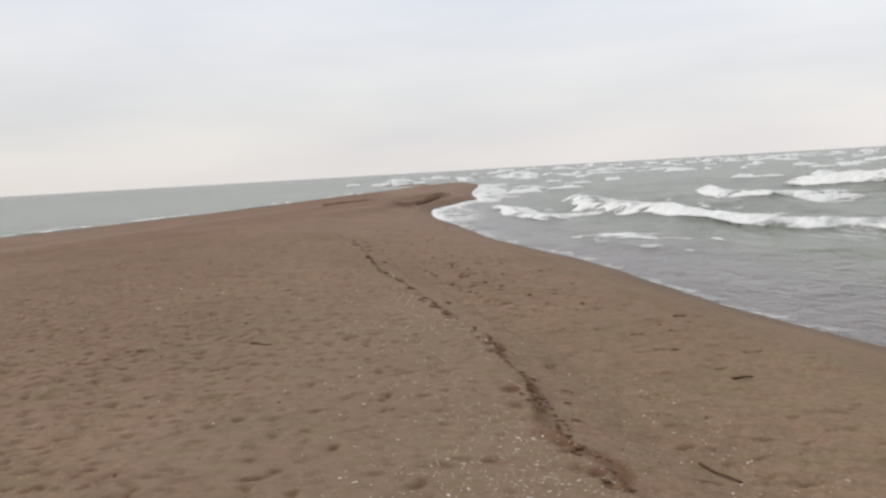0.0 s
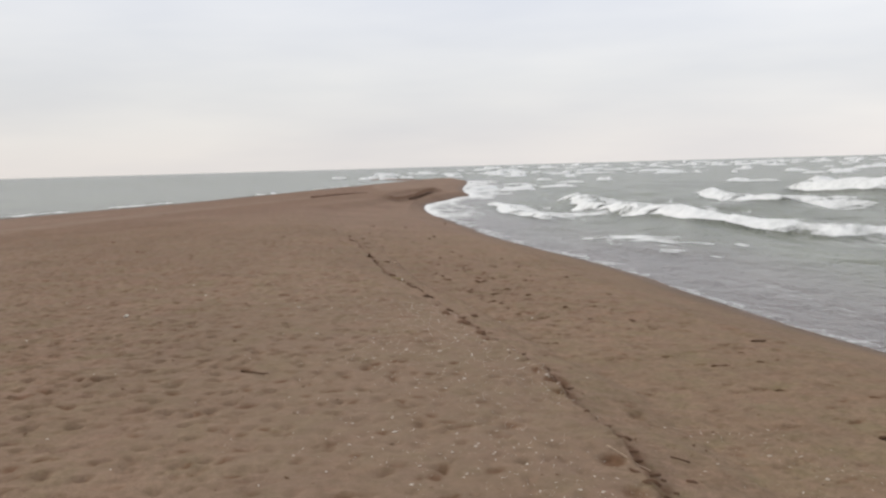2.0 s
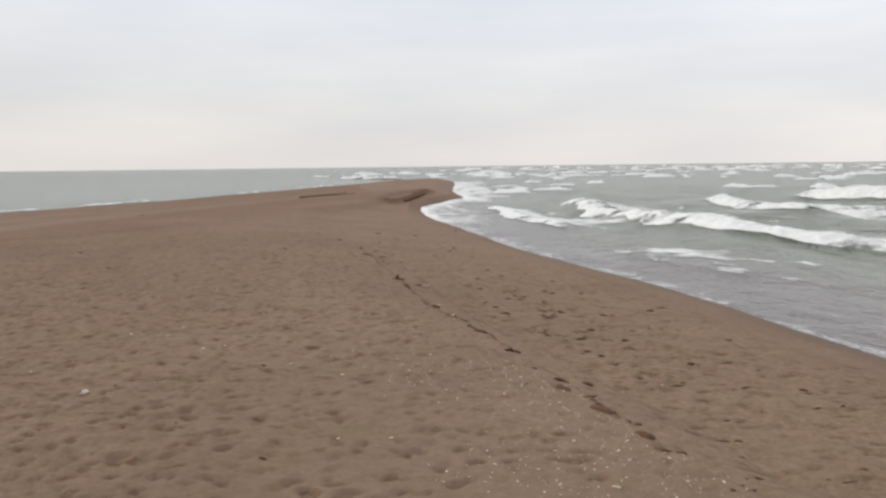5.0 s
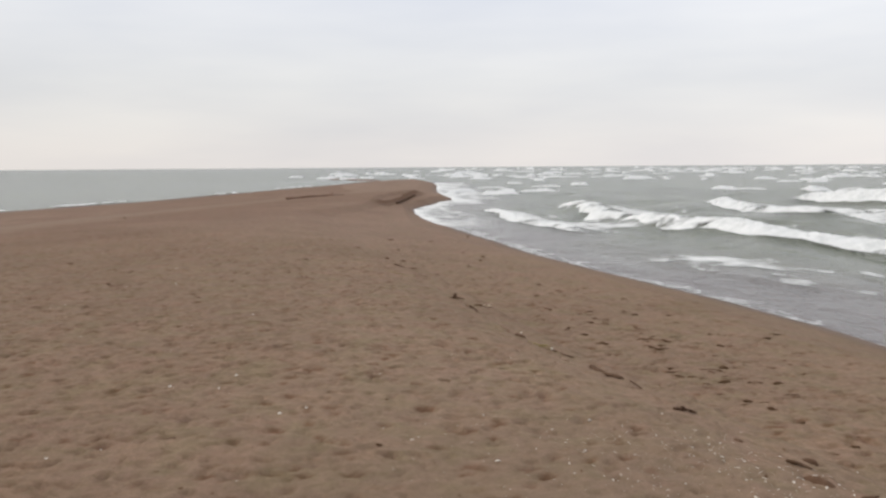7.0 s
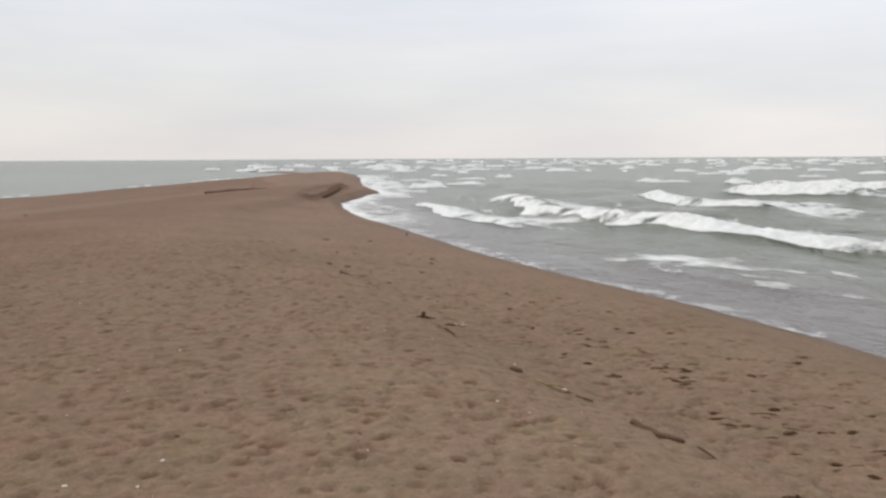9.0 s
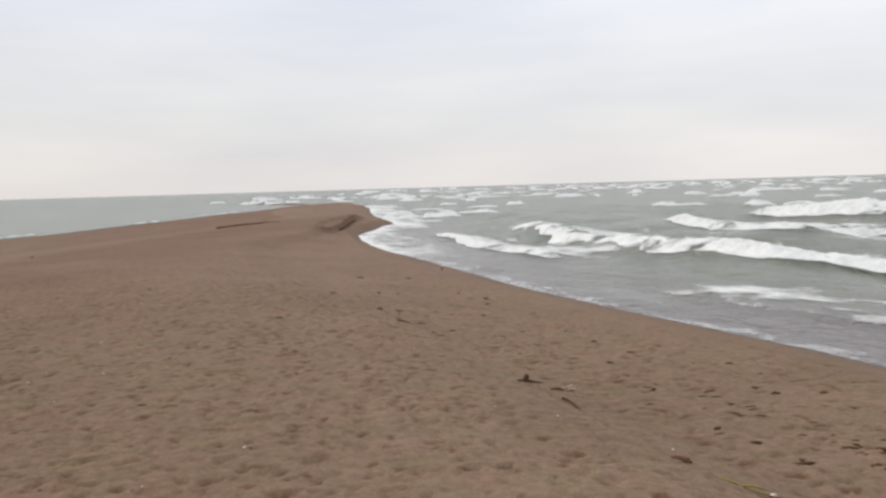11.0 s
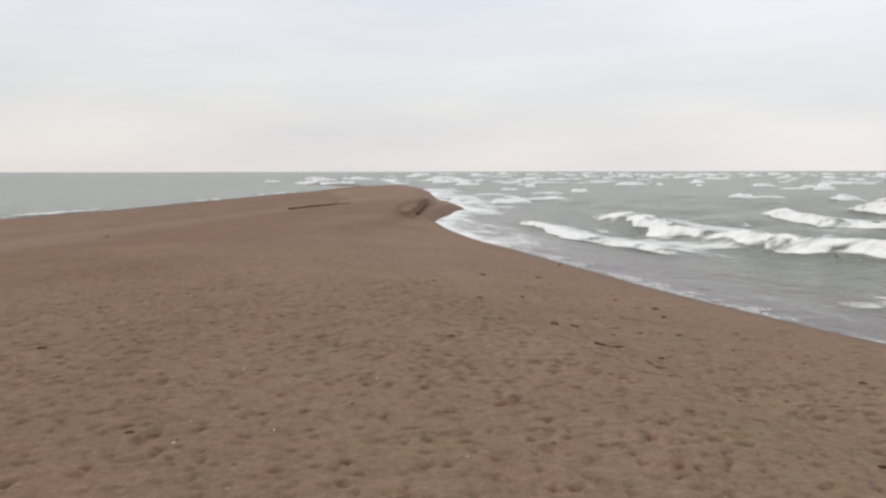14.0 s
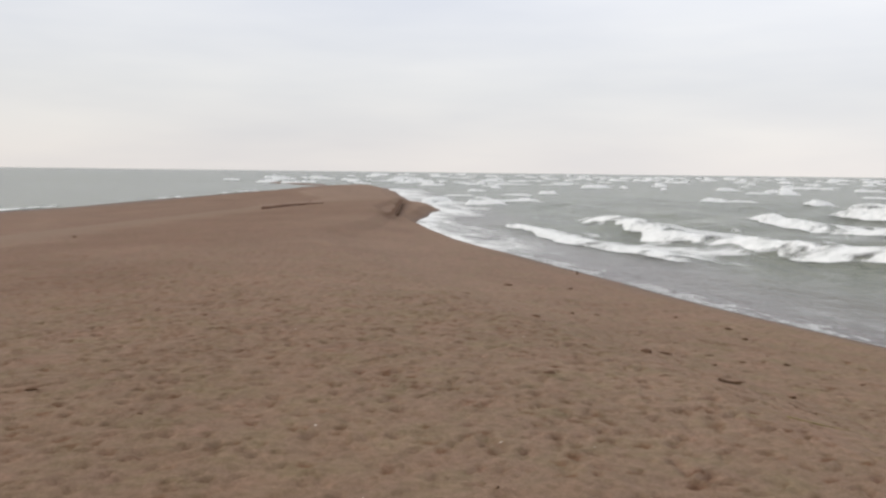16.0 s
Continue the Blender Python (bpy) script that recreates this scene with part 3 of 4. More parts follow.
def lake_z(x, y):
    off = np.where(x > -9, x - shore_right(np.minimum(y, 164)), shore_left(np.minimum(y, 164)) - x)
    off = np.where(y > 164, 20.0, off)
    right = smooth(-2, 3, x - shore_right(np.minimum(y, 164))) * (x > -12)
    deep = smooth(0.4, 9, off) * (0.22 + 0.78 * right)
    fade = 1 - smooth(60, 130, np.hypot(x, y))
    ph = 0.9 * fractal(x * 0.06, y * 0.05, 81, 2)
    z = 0.13 * np.sin(x * 0.62 + y * 0.17 + 5 * ph) + 0.09 * np.sin(x * 0.98 - y * 0.12 + 4 * ph + 1.0) + 0.16 * fractal(x * 0.35, y * 0.16, 91, 4)
    z = LAKE + deep * fade * z + 0.012 * fractal(x * 1.2, y * 0.7, 95, 3) * smooth(0, 1, off)
    for pts, h, face, back in CRESTS:
        px, py = [p[0] for p in pts], [p[1] for p in pts]
        m = (x > min(px) - 8) & (x < max(px) + 8) & (y > min(py) - 8) & (y < max(py) + 8)
        if m.any():
            q, f = crest_field(x[m], y[m], pts, face, back)
            shape = np.where(q < 0, np.exp(-(q * 1.3) ** 2), np.exp(-q ** 2 * 1.2))
            z[m] += h * f * shape * (1 + 0.3 * fractal(x[m] * 0.4, y[m] * 0.4, 97, 2))
    return z


LX = spread(-3400, 3400, -5.0, 18.0, 0.16, 1.07, 1.045)
LY = spread(-1200, 4900, 8.0, 62.0, 0.22, 1.10, 1.03)
lx, ly = np.meshgrid(LX, LY)
LZ = lake_z(lx, ly)
l_off = lx - shore_right(np.minimum(ly, 164))
shoal = (1 - smooth(0.4, 6.5, l_off + 1.2 * fractal(lx * 0.35, ly * 0.16, 101, 3))) * (lx > -10) * (ly < 160)
calm = 0.42 * (1 - smooth(-14, -4, lx)) * (ly < 170) + 0.45 * shoal
water = tagged(sheet("water", LX, LY, LZ, WATER, shoal=np.clip(shoal, 0, 1), calm=np.clip(calm, 0, 1)),
               "choppy grey-green lake water under an overcast sky", "water", kind="structure")


def islands(keep):
    """Masks of the separate patches in a grid, the largest first."""
    lab = np.where(keep, np.arange(1, keep.size + 1).reshape(keep.shape), 0)
    while True:
        nxt = lab.copy()
        for a, b in ((np.s_[1:, :], np.s_[:-1, :]), (np.s_[:, 1:], np.s_[:, :-1]), (np.s_[1:, 1:], np.s_[:-1, :-1]), (np.s_[1:, :-1], np.s_[:-1, 1:])):
            nxt[a] = np.maximum(nxt[a], nxt[b])
            nxt[b] = np.maximum(nxt[b], nxt[a])
        nxt[~keep] = 0
        if (nxt == lab).all():
            break
        lab = nxt
    ids, counts = np.unique(lab[lab > 0], return_counts=True)
    return [lab == k for k in ids[np.argsort(-counts)]]


def foam_strip(name, pts, face, back, h, seed, du=0.12, dv=0.10, on_sand=False, scale=1.0, ragged=1.0, stretch=2.0, cover=1.0, taper=0.22, cap=9.0, gain=1.0, least=12, lumpy=0.9, gusts=1.0, parent=None):
    """Foam along a crest line: a lumpy roll with a crisp foot on the shore side, thinning into lace and streaks behind."""
    p = np.array(pts, float)
    seg = np.hypot(*np.diff(p, axis=0).T)
    s = np.r_[0, np.cumsum(seg)]
    u = np.linspace(0, s[-1], max(int(s[-1] / du), 8))
    v = np.linspace(-face, back, max(int((face + back) / dv), 7))
    cx, cy = np.interp(u, s, p[:, 0]), np.interp(u, s, p[:, 1])
    box = max(int(1.5 * scale / (u[1] - u[0])), 1)
    if box > 1:
        kern = np.ones(box) / box
        cx = np.convolve(np.pad(cx, box, "edge"), kern, "same")[box:-box]
        cy = np.convolve(np.pad(cy, box, "edge"), kern, "same")[box:-box]
    tx, ty = np.gradient(cx, u), np.gradient(cy, u)
    ln = np.hypot(tx, ty) + 1e-9
    nx, ny = -ty / ln, tx / ln
    if not on_sand and (nx * 0.8 + ny * 0.6).mean() < 0 or on_sand and nx.mean() < 0:
        nx, ny = -nx, -ny                    # away from the shore
    wob = face * 0.8 * fractal(u / scale * 0.4, u * 0 + seed, seed, 3, 0.42)
    x = cx[:, None] + nx[:, None] * (v[None, :] + wob[:, None])
    y = cy[:, None] + ny[:, None] * (v[None, :] + wob[:, None])
    t = u / u[-1]
    ends = np.minimum(smooth(0, taper, t), smooth(0, taper, 1 - t))
    power = ends * (0.88 + (0.35 if on_sand else gusts) * fractal(u / scale * 0.22, u * 0 + 4.4, seed + 5, 3, 0.5))        # strong and weak stretches
    power = np.clip(power, 0, 1.2)
    sheet_v = np.where(v < 0, smooth(-face, -face * 0.72, v), np.clip(1 - v / back, 0, 1) ** 1.2)
    roll_v = np.where(v < 0, smooth(-face, -face * 0.15, v), np.exp(-(v / (0.38 * back)) ** 2))
    uu, vv = u[:, None] / scale, v[None, :] / scale
    n = fractal(uu / stretch * 1.5 + 0 * vv, vv * 1.5 + 0 * uu, seed, 5, 0.64)
    streak = fractal(uu * 2.6 + 0 * vv, vv * 0.7 + 0 * uu, seed + 60, 4, 0.6)
    thick = cover * sheet_v[None, :] * power[:, None] * (1 + 0.22 * streak) + ragged * 0.42 * n - 0.36
    thick = np.minimum(thick, cap + 0.5 * cap * streak) * gain
    base = lake_z(x, y)
    if on_sand:
        base = np.maximum(base, plan(x, y))
    lump = 0.8 + lumpy * (0.6 * fractal(x * 1.1 / scale, y * 1.1 / scale, seed + 44, 2) + 0.6 * fractal(x * 5.5 / scale, y * 5.5 / scale, seed + 40, 3, 0.6))
    z = base + 0.014 + h * roll_v[None, :] * (np.clip(power, 0, 1) ** 1.4)[:, None] * lump * smooth(-0.2, 0.25, thick)
    idx = np.arange(x.size).reshape(x.shape)
    quads = np.stack([idx[:-1, :-1], idx[1:, :-1], idx[1:, 1:], idx[:-1, 1:]], -1)
    on = thick > -0.16
    keep = on[:-1, :-1] | on[1:, :-1] | on[1:, 1:] | on[:-1, 1:]
    patches = []
    for patch in islands(keep)[:40 if parent else 1]:
        q = quads[patch]
        if len(q) < least:
            break
        used, inv = np.unique(q, return_inverse=True)
        ob = mesh_object(name, np.stack([x, y, z], -1).reshape(-1, 3)[used], inv.reshape(q.shape).astype(np.int32), FOAM, thick=thick.ravel()[used])
        if parent:
            ob.parent = parent
            ob.matrix_parent_inverse = Matrix.Translation(parent.location).inverted()
        patches.append(ob)
    return patches


def base_empty(name, x, y, z):
    e = new(name)
    e.location = (x, y, z)
    e.empty_display_size = 0.2
    return e


BREAKER = "white foaming breaker rolling over grey-green water"
for k, (pts, h, face, back) in enumerate(CRESTS):
    mid = pts[len(pts) // 2]
    wave = tagged(base_empty("breaking_wave", mid[0], mid[1], LAKE), BREAKER, "wave", "breakers beside the spit")
    foam_strip("foam_crest", pts, face * 1.1, back * 0.75, h * 0.5 + 0.04, 200 + 7 * k, 0.075, 0.05, ragged=1.9, lumpy=0.6, gusts=0.55 if k < 2 else 1.0, cover=1.0 if k != 3 else 0.68, cap=9.0 if k != 3 else 0.22, parent=wave)
    tail = [(x + back * 0.75, y + 0.25) for x, y in pts]
    for ob in foam_strip("foam_trail", tail, back * 0.5, back * 2.2, 0.0, 260 + 7 * k, 0.14, 0.09, ragged=2.3, stretch=3.0, cover=1.0, cap=0.38, parent=wave):
        ob["label"] = "thin streaks of foam behind the crest"
# foam washing along the shore and round the bay
SWASH = "thin white foam at the edge of the wash"
for k, (y0, y1, out, wide, h, c) in enumerate([(2, 12, 0.05, 0.3, 0.004, 0.62), (11, 20, 0.06, 0.4, 0.004, 0.64), (19, 28, 0.10, 0.6, 0.006, 0.70), (27, 36, 0.10, 0.75, 0.008, 0.8),
                                               (35, 43, 0.15, 0.8, 0.015, 0.75)]):
    pts = [(float(shore_right(np.array(y))) + out, float(y)) for y in np.arange(y0, y1 + 0.1, 0.5)]
    swash = tagged(base_empty("swash_foam", *pts[len(pts) // 2], LAKE), SWASH, "foam", "foam along the shore")
    foam_strip("foam_patch", pts, min(wide * 0.4, 0.7), wide, h, 300 + k, 0.07 + 0.002 * y0, 0.025 + 0.0012 * y0, True, 0.22 + 0.006 * y0, 1.7, cover=c, cap=0.12 + 0.002 * y0, parent=swash)
for k, (y0, y1) in enumerate([(50, 62), (64, 74), (80, 96), (104, 124)]):
    pts = [(float(shore_left(np.array(y))) - 0.4, float(y)) for y in np.arange(y0, y1 + 0.1, 1.0)]
    swash = tagged(base_empty("swash_foam", *pts[len(pts) // 2], LAKE), "small white surf breaking on the sheltered shore", "foam", "foam along the shore")
    foam_strip("foam_patch", pts, 0.9, 0.6, 0.10, 330 + k, 0.2, 0.08, True, 1.2, 1.1, cover=0.85, parent=swash)

# whitecaps out on the open lake
rng = random.Random(21)
for k in range(230):
    bearing = radians(rng.uniform(-1.0, 38))
    dist = 64 * math.exp(rng.random() ** 0.62 * 2.5)
    cx, cy = -2 + dist * math.sin(bearing), 8 + dist * math.cos(bearing)
    if cx < 18 and cy < 80:
        continue
    ln = rng.uniform(1.6, 5.2) * (0.85 + dist / 330)
    turn = radians(rng.uniform(-12, 32)) - bearing * 0.5
    pts = [(cx + math.cos(turn) * ln * q, cy - math.sin(turn) * ln * q + 0.2 * ln * (q * q)) for q in (-0.5, -0.2, 0.1, 0.5)]
    h = rng.uniform(0.30, 0.60) * (0.85 + dist / 240)
    for ob in foam_strip("whitecap", pts, h * 2.0, h * 2.4, h * 0.6, 400 + k, ln / 40, h / 4.5, False, 1.0 + dist / 130, 1.5, cover=1.5, taper=0.35, gain=3.0, lumpy=0.7):
        tagged(ob, "white cap on a wave of the open lake", "wave", "whitecaps on the lake")
# surf over the drowned end of the spit
for k in range(36):
    cy = rng.uniform(166, 330)
    cx = -12 + rng.uniform(-20, 34) - 0.03 * (cy - 170)
    ln = rng.uniform(2.5, 6.5)
    pts = [(cx + ln * q, cy + rng.uniform(-1.5, 1.5)) for q in (-0.5, -0.2, 0.15, 0.5)]
    h = rng.uniform(0.4, 0.9)
    for ob in foam_strip("surf", pts, h * 1.8, h * 3, h, 700 + k, 0.35, 0.22, False, 1.8, 1.0, cover=1.1):
        tagged(ob, "white surf over the drowned end of the spit", "wave", "surf off the point")

# lace of old foam drifting on the water near the shore
i0, i1 = np.searchsorted(LX, (-4.0, 26.0))
j0, j1 = np.searchsorted(LY, (8.0, 140.0))
fx, fy = lx[j0:j1, i0:i1], ly[j0:j1, i0:i1]
f_off = fx - shore_right(fy)
f_n = fractal(fx * 0.55 + fy * 0.06, fy * 0.12 - fx * 0.02, 181, 5, 0.6)
f_big = fractal(fx * 0.12, fy * 0.06, 191, 3)
f_thick = (0.34 * f_n + 0.16 * f_big - 0.07) - 0.5 * (1 - smooth(0.1, 1.2, f_off)) - 0.25 * smooth(14, 24, fx)
# white wash lying in the bay and along the far shore
f_bay = smooth(39, 47, fy) * (0.50 * (1 - f_off / (1.9 + 1.2 * smooth(44, 56, fy) + 2.5 * smooth(64, 84, fy))) + 0.40 * f_n + 0.34 * fractal(fx * 1.5 + fy * 0.3, fy * 0.42 - fx * 0.1, 185, 4, 0.65) + 0.14 * f_big - 0.03)
f_thick = np.maximum(f_thick, np.where(f_off > -1.5, f_bay, -1))
lace = sheet("foam_lace", LX[i0:i1], LY[j0:j1], LZ[j0:j1, i0:i1] + 0.012, FOAM, thick=f_thick)
bm = bmesh.new()
bm.from_mesh(lace.data)
keep = (f_thick > -0.17).ravel()
bm.verts.ensure_lookup_table()
bmesh.ops.delete(bm, geom=[f for f in bm.faces if not any(keep[v.index] for v in f.verts)], context="FACES")
bm.to_mesh(lace.data)
bm.free()
tagged(lace, "thin lacy streaks of old foam drifting on the water", "foam", kind="stuff")


# ---- driftwood, clods, scraps and shells ----
def part(name, bm, mat, parent=None, label=""):
    me = bpy.data.meshes.new(name)
    bm.to_mesh(me)
    bm.free()
    for f in me.polygons:
        f.use_smooth = True
    me.materials.append(mat)
    ob = new(name, me)
    if parent:
        ob.parent = parent
    if label:
        ob["label"] = label
    return ob


def tube(points, radii, sides=8, rough=0.15, seed=1, bm=None):
    """A gnarled round bar through the points, closed at both ends."""
    bm = bm or bmesh.new()
    r = random.Random(seed)
    rings = []
    for k, (p, rad) in enumerate(zip(points, radii)):
        a = Vector(points[max(k - 1, 0)])
        b = Vector(points[min(k + 1, len(points) - 1)])
        d = (b - a).normalized()
        side = d.cross(Vector((0, 0, 1)))
        side = side.normalized() if side.length > 1e-4 else Vector((1, 0, 0))
        up = side.cross(d)
        ring = []
        for q in range(sides):
            w = 2 * math.pi * q / sides
            rr = rad * (1 + rough * r.uniform(-1, 1))
            ring.append(bm.verts.new(Vector(p) + side * math.cos(w) * rr + up * math.sin(w) * rr))
        rings.append(ring)
    for A, B in zip(rings, rings[1:]):
        for q in range(sides):
            bm.faces.new((A[q], A[(q + 1) % sides], B[(q + 1) % sides], B[q]))
    bm.faces.new(rings[0][::-1])
    bm.faces.new(rings[-1])
    return bm


def bar(length, radius, bend, seed, n=9, taper=0.4):
    """Points and radii of a bent stick lying along x, its underside at z = 0."""
    r = random.Random(seed)
    pts, rad = [], []
    for k in range(n):
        t = k / (n - 1)
        pts.append(((t - 0.5) * length, bend * math.sin(t * 3.0 + seed) * length + r.uniform(-0.015, 0.015) * length, radius * (0.75 + 0.3 * math.sin(t * 5 + seed))))
        rad.append(radius * (1 - taper * t) * r.uniform(0.85, 1.15))
    return pts, rad


def lump(rx, ry, rz, seed, sub=2, rough=0.28):
    bm = bmesh.new()
    bmesh.ops.create_icosphere(bm, subdivisions=sub, radius=1)
    for v in bm.verts:
        n1 = noise.noise(v.co * 1.6 + Vector((seed * 3.1, 0, 0))) + 0.5 * noise.noise(v.co * 4 + Vector((0, seed * 1.7, 0)))
        v.co = v.co * (1 + rough * n1)
        v.co.z = max(v.co.z, -0.45)
        v.co = Vector((v.co.x * rx, v.co.y * ry, (v.co.z + 0.35) * rz))
    return bm


def seat(ob, x, y, turn=0.0, sink=0.006, tilt=(0, 0)):
    ob.matrix_basis = pose(x, y, ground_z(x, y) - sink, tilt[0], tilt[1], turn)
    return ob


def stick(x, y, length, radius, turn, mat, label, seed, bend=0.05, name="stick"):
    ob = part(name, tube(*bar(length, radius, bend, seed), 7, 0.2, seed), mat)
    return tagged(lay(ob, x, y, length, turn, radius * 0.2), label, "stick")


def lay(ob, x, y, length, turn, sink):
    """Lays a long thing down on the sand, tipped as the sand slopes under it."""
    c, q = math.cos(radians(turn)), math.sin(radians(turn))
    zs = [ground_z(x + c * length * f, y + q * length * f) for f in (-0.5, -0.25, 0.0, 0.25, 0.5)]
    slope = (zs[4] - zs[0]) / length
    rise = max(z - (zs[0] + (zs[4] - zs[0]) * k / 4) for k, z in enumerate(zs))
    ob.matrix_basis = pose(x, y, (zs[0] + zs[4]) / 2 + 0.8 * rise - sink, 0, -math.degrees(math.atan(slope)), turn)
    return ob


def clod(x, y, rx, ry, rz, turn, seed, mat=None, label="dark damp clod of sand on the ledge"):
    return tagged(seat(part("sand_clod", lump(rx, ry, rz, seed), mat or CLOD), x, y, turn, 0.012), label, "clod")


stick(2.015, 5.70, 0.39, 0.010, -65, DARK_WOOD, "thin dark stick lying on the terrace sand", 3, 0.02)
stick(2.90, 8.29, 0.20, 0.011, 4, DARK_WOOD, "short flat dark piece of driftwood on sand", 5, 0.06, "driftwood")
stick(-1.66, 8.86, 0.24, 0.007, -8, DARK_WOOD, "thin curved dark twig on trampled sand", 8, 0.09)
stick(-0.82, 14.63, 0.50, 0.021, -69, BROWN_WOOD, "brown gnarled driftwood stick lying on the ledge", 9, 0.03, "driftwood")
stick(-0.66, 14.14, 0.26, 0.007, -62, BROWN_WOOD, "thin brown twig lying along the ledge", 51, 0.04)
stick(-0.97, 15.95, 0.30, 0.009, -62, DARK_WOOD, "dark twig at the end of a reed", 10, 0.05)
stick(3.06, 11.62, 0.18, 0.012, 20, DARK_WOOD, "dark flat chip of driftwood on sand", 7, 0.04, "driftwood")
stick(-2.65, 21.47, 0.42, 0.005, -12, REED, "thin pale stem lying on the terrace sand", 15, 0.05)
stick(-2.73, 22.75, 0.20, 0.011, -6, DARK_WOOD, "dark flat driftwood scrap on sand", 11, 0.05, "driftwood")


def splintered_wood(x, y, turn, mat, label, seed, size=0.3):
    """A torn root: a bent bar with two broken prongs."""
    e = base_empty("driftwood", x, y, ground_z(x, y))
    e.rotation_euler.z = radians(turn)
    tagged(e, label, "driftwood")
    pts, rad = bar(size, size * 0.09, 0.10, seed)
    part("stem", tube(pts, rad, 8, 0.25, seed), mat, e)
    r = random.Random(seed)
    for k in range(3):
        b = Vector(pts[2 + 2 * k])
        tip = b + Vector((r.uniform(-0.1, 0.3), r.choice((-1, 1)) * r.uniform(0.2, 0.4), r.uniform(0.03, 0.25))) * size
        mid = (b + tip) / 2 + Vector((0, 0, 0.06 * size))
        part("prong", tube([b, mid, tip], [size * 0.06, size * 0.045, size * 0.015], 6, 0.2, seed + k), mat, e)
    return e


splintered_wood(-0.54, 13.40, -38, BROWN_WOOD, "dark torn root half sunk in the sand", 31, 0.16)
splintered_wood(-1.50, 19.10, 10, PALE_WOOD, "bleached forked driftwood lying on the sand", 33, 0.18)
clod(-1.60, 19.02, 0.07, 0.03, 0.025, 10, 34, LEAF, "dark weed clump beside bleached driftwood")
bent = base_empty("driftwood", -1.90, 18.86, ground_z(-1.90, 18.86))
tagged(bent, "dark bent twig with a stub standing up from the sand", "driftwood")
part("stem", tube([(-0.08, 0.05, 0.010), (-0.03, 0.02, 0.012), (0.03, -0.02, 0.011), (0.11, -0.09, 0.008)], [0.008, 0.014, 0.012, 0.005], 8, 0.25, 36), DARK_WOOD, bent)
part("stub", tube([(-0.02, 0.01, 0.0), (-0.015, 0.0, 0.035), (0.0, -0.005, 0.07)], [0.030, 0.026, 0.018], 8, 0.3, 37), DARK_WOOD, bent, "broken upright stub")
clod(-1.31, 16.80, 0.08, 0.035, 0.035, -40, 38)
clod(-0.27, 11.92, 0.10, 0.035, 0.035, -60, 36)
clod(0.03, 12.72, 0.06, 0.035, 0.03, -20, 37, None, "dark damp clod of sand below the ledge")
clod(-0.07, 11.34, 0.12, 0.04, 0.035, -55, 47)
clod(0.09, 10.77, 0.08, 0.035, 0.03, -55, 48)
clod(-2.99, 24.08, 0.07, 0.035, 0.04, -60, 49)
clod(-4.33, 22.55, 0.055, 0.045, 0.03, 10, 39, None, "dark damp clod on trampled sand")
clod(-3.70, 26.02, 0.07, 0.03, 0.02, 0, 40, LEAF, "dark weed scrap on trampled sand")
clod(-0.21, 12.67, 0.08, 0.04, 0.035, -60, 42)
stick(-0.24, 12.24, 0.16, 0.011, -58, DARK_WOOD, "short dark stick half sunk by the ledge", 50, 0.05)
clod(0.60, 9.40, 0.07, 0.035, 0.025, -60, 43)

stick(1.23, 7.40, 0.13, 0.006, -50, DARK_WOOD, "short dark twig below the ledge", 4, 0.03)
stick(0.86, 7.05, 0.28, 0.006, -32, PALE_WOOD, "thin pale stem lying along the ledge", 14, 0.04)
clod(1.02, 6.07, 0.075, 0.03, 0.03, 5, 46)

# crumbs of damp red-brown crust broken from the lip
crumb_rng = random.Random(55)
CRUMBS = [part("crust_crumb", lump(a, b, c, 140 + k, 1, 0.45), CLOD) for k, (a, b, c) in enumerate([(0.03, 0.018, 0.012), (0.045, 0.022, 0.014), (0.02, 0.016, 0.012), (0.06, 0.02, 0.012)])]
for k in range(90):
    y = 4.8 + crumb_rng.choice((7.0, 7.0, 9.0)) * crumb_rng.random() ** 1.1
    x = float(along(LEDGE, y)) + crumb_rng.gauss(0.05, 0.07)
    ob = seat(CRUMBS[k] if k < 4 else copy_thing(CRUMBS[k % 4], Matrix()), x, y, crumb_rng.uniform(-80, 10), 0.004, (crumb_rng.uniform(-15, 15), crumb_rng.uniform(-15, 15)))
    tagged(ob, "small red-brown crumb of damp sand crust by the ledge", "crumb", "crumbs along the ledge")

# curved twig below the forked driftwood
stick(-1.71, 18.0, 0.38, 0.014, -68, DARK_WOOD, "dark curved twig lying across the ledge", 45, 0.10)
stick(-2.36, 22.25, 0.24, 0.008, -66, BROWN_WOOD, "thin dark twig lying on the slope", 52, 0.04)

# dry reed with a pale broken end
reed = lay(base_empty("reed", -1.20, 16.24, 0), -1.20, 16.24, 0.54, -64, -0.004)
tagged(reed, "yellow-green dry reed on the sand, pale at one end", "reed")
part("stalk", tube(*bar(0.56, 0.0075, 0.05, 51), 7, 0.15, 51), REED, reed)
part("blade", tube([(0.05, 0.0, 0.008), (0.14, 0.03, 0.02), (0.26, 0.045, 0.008)], [0.006, 0.008, 0.002], 6, 0.1, 52), REED, reed)
part("broken_end", lump(0.025, 0.016, 0.014, 53, 1), SHELL, reed, "pale broken end").location = (0.29, 0.0, 0.005)

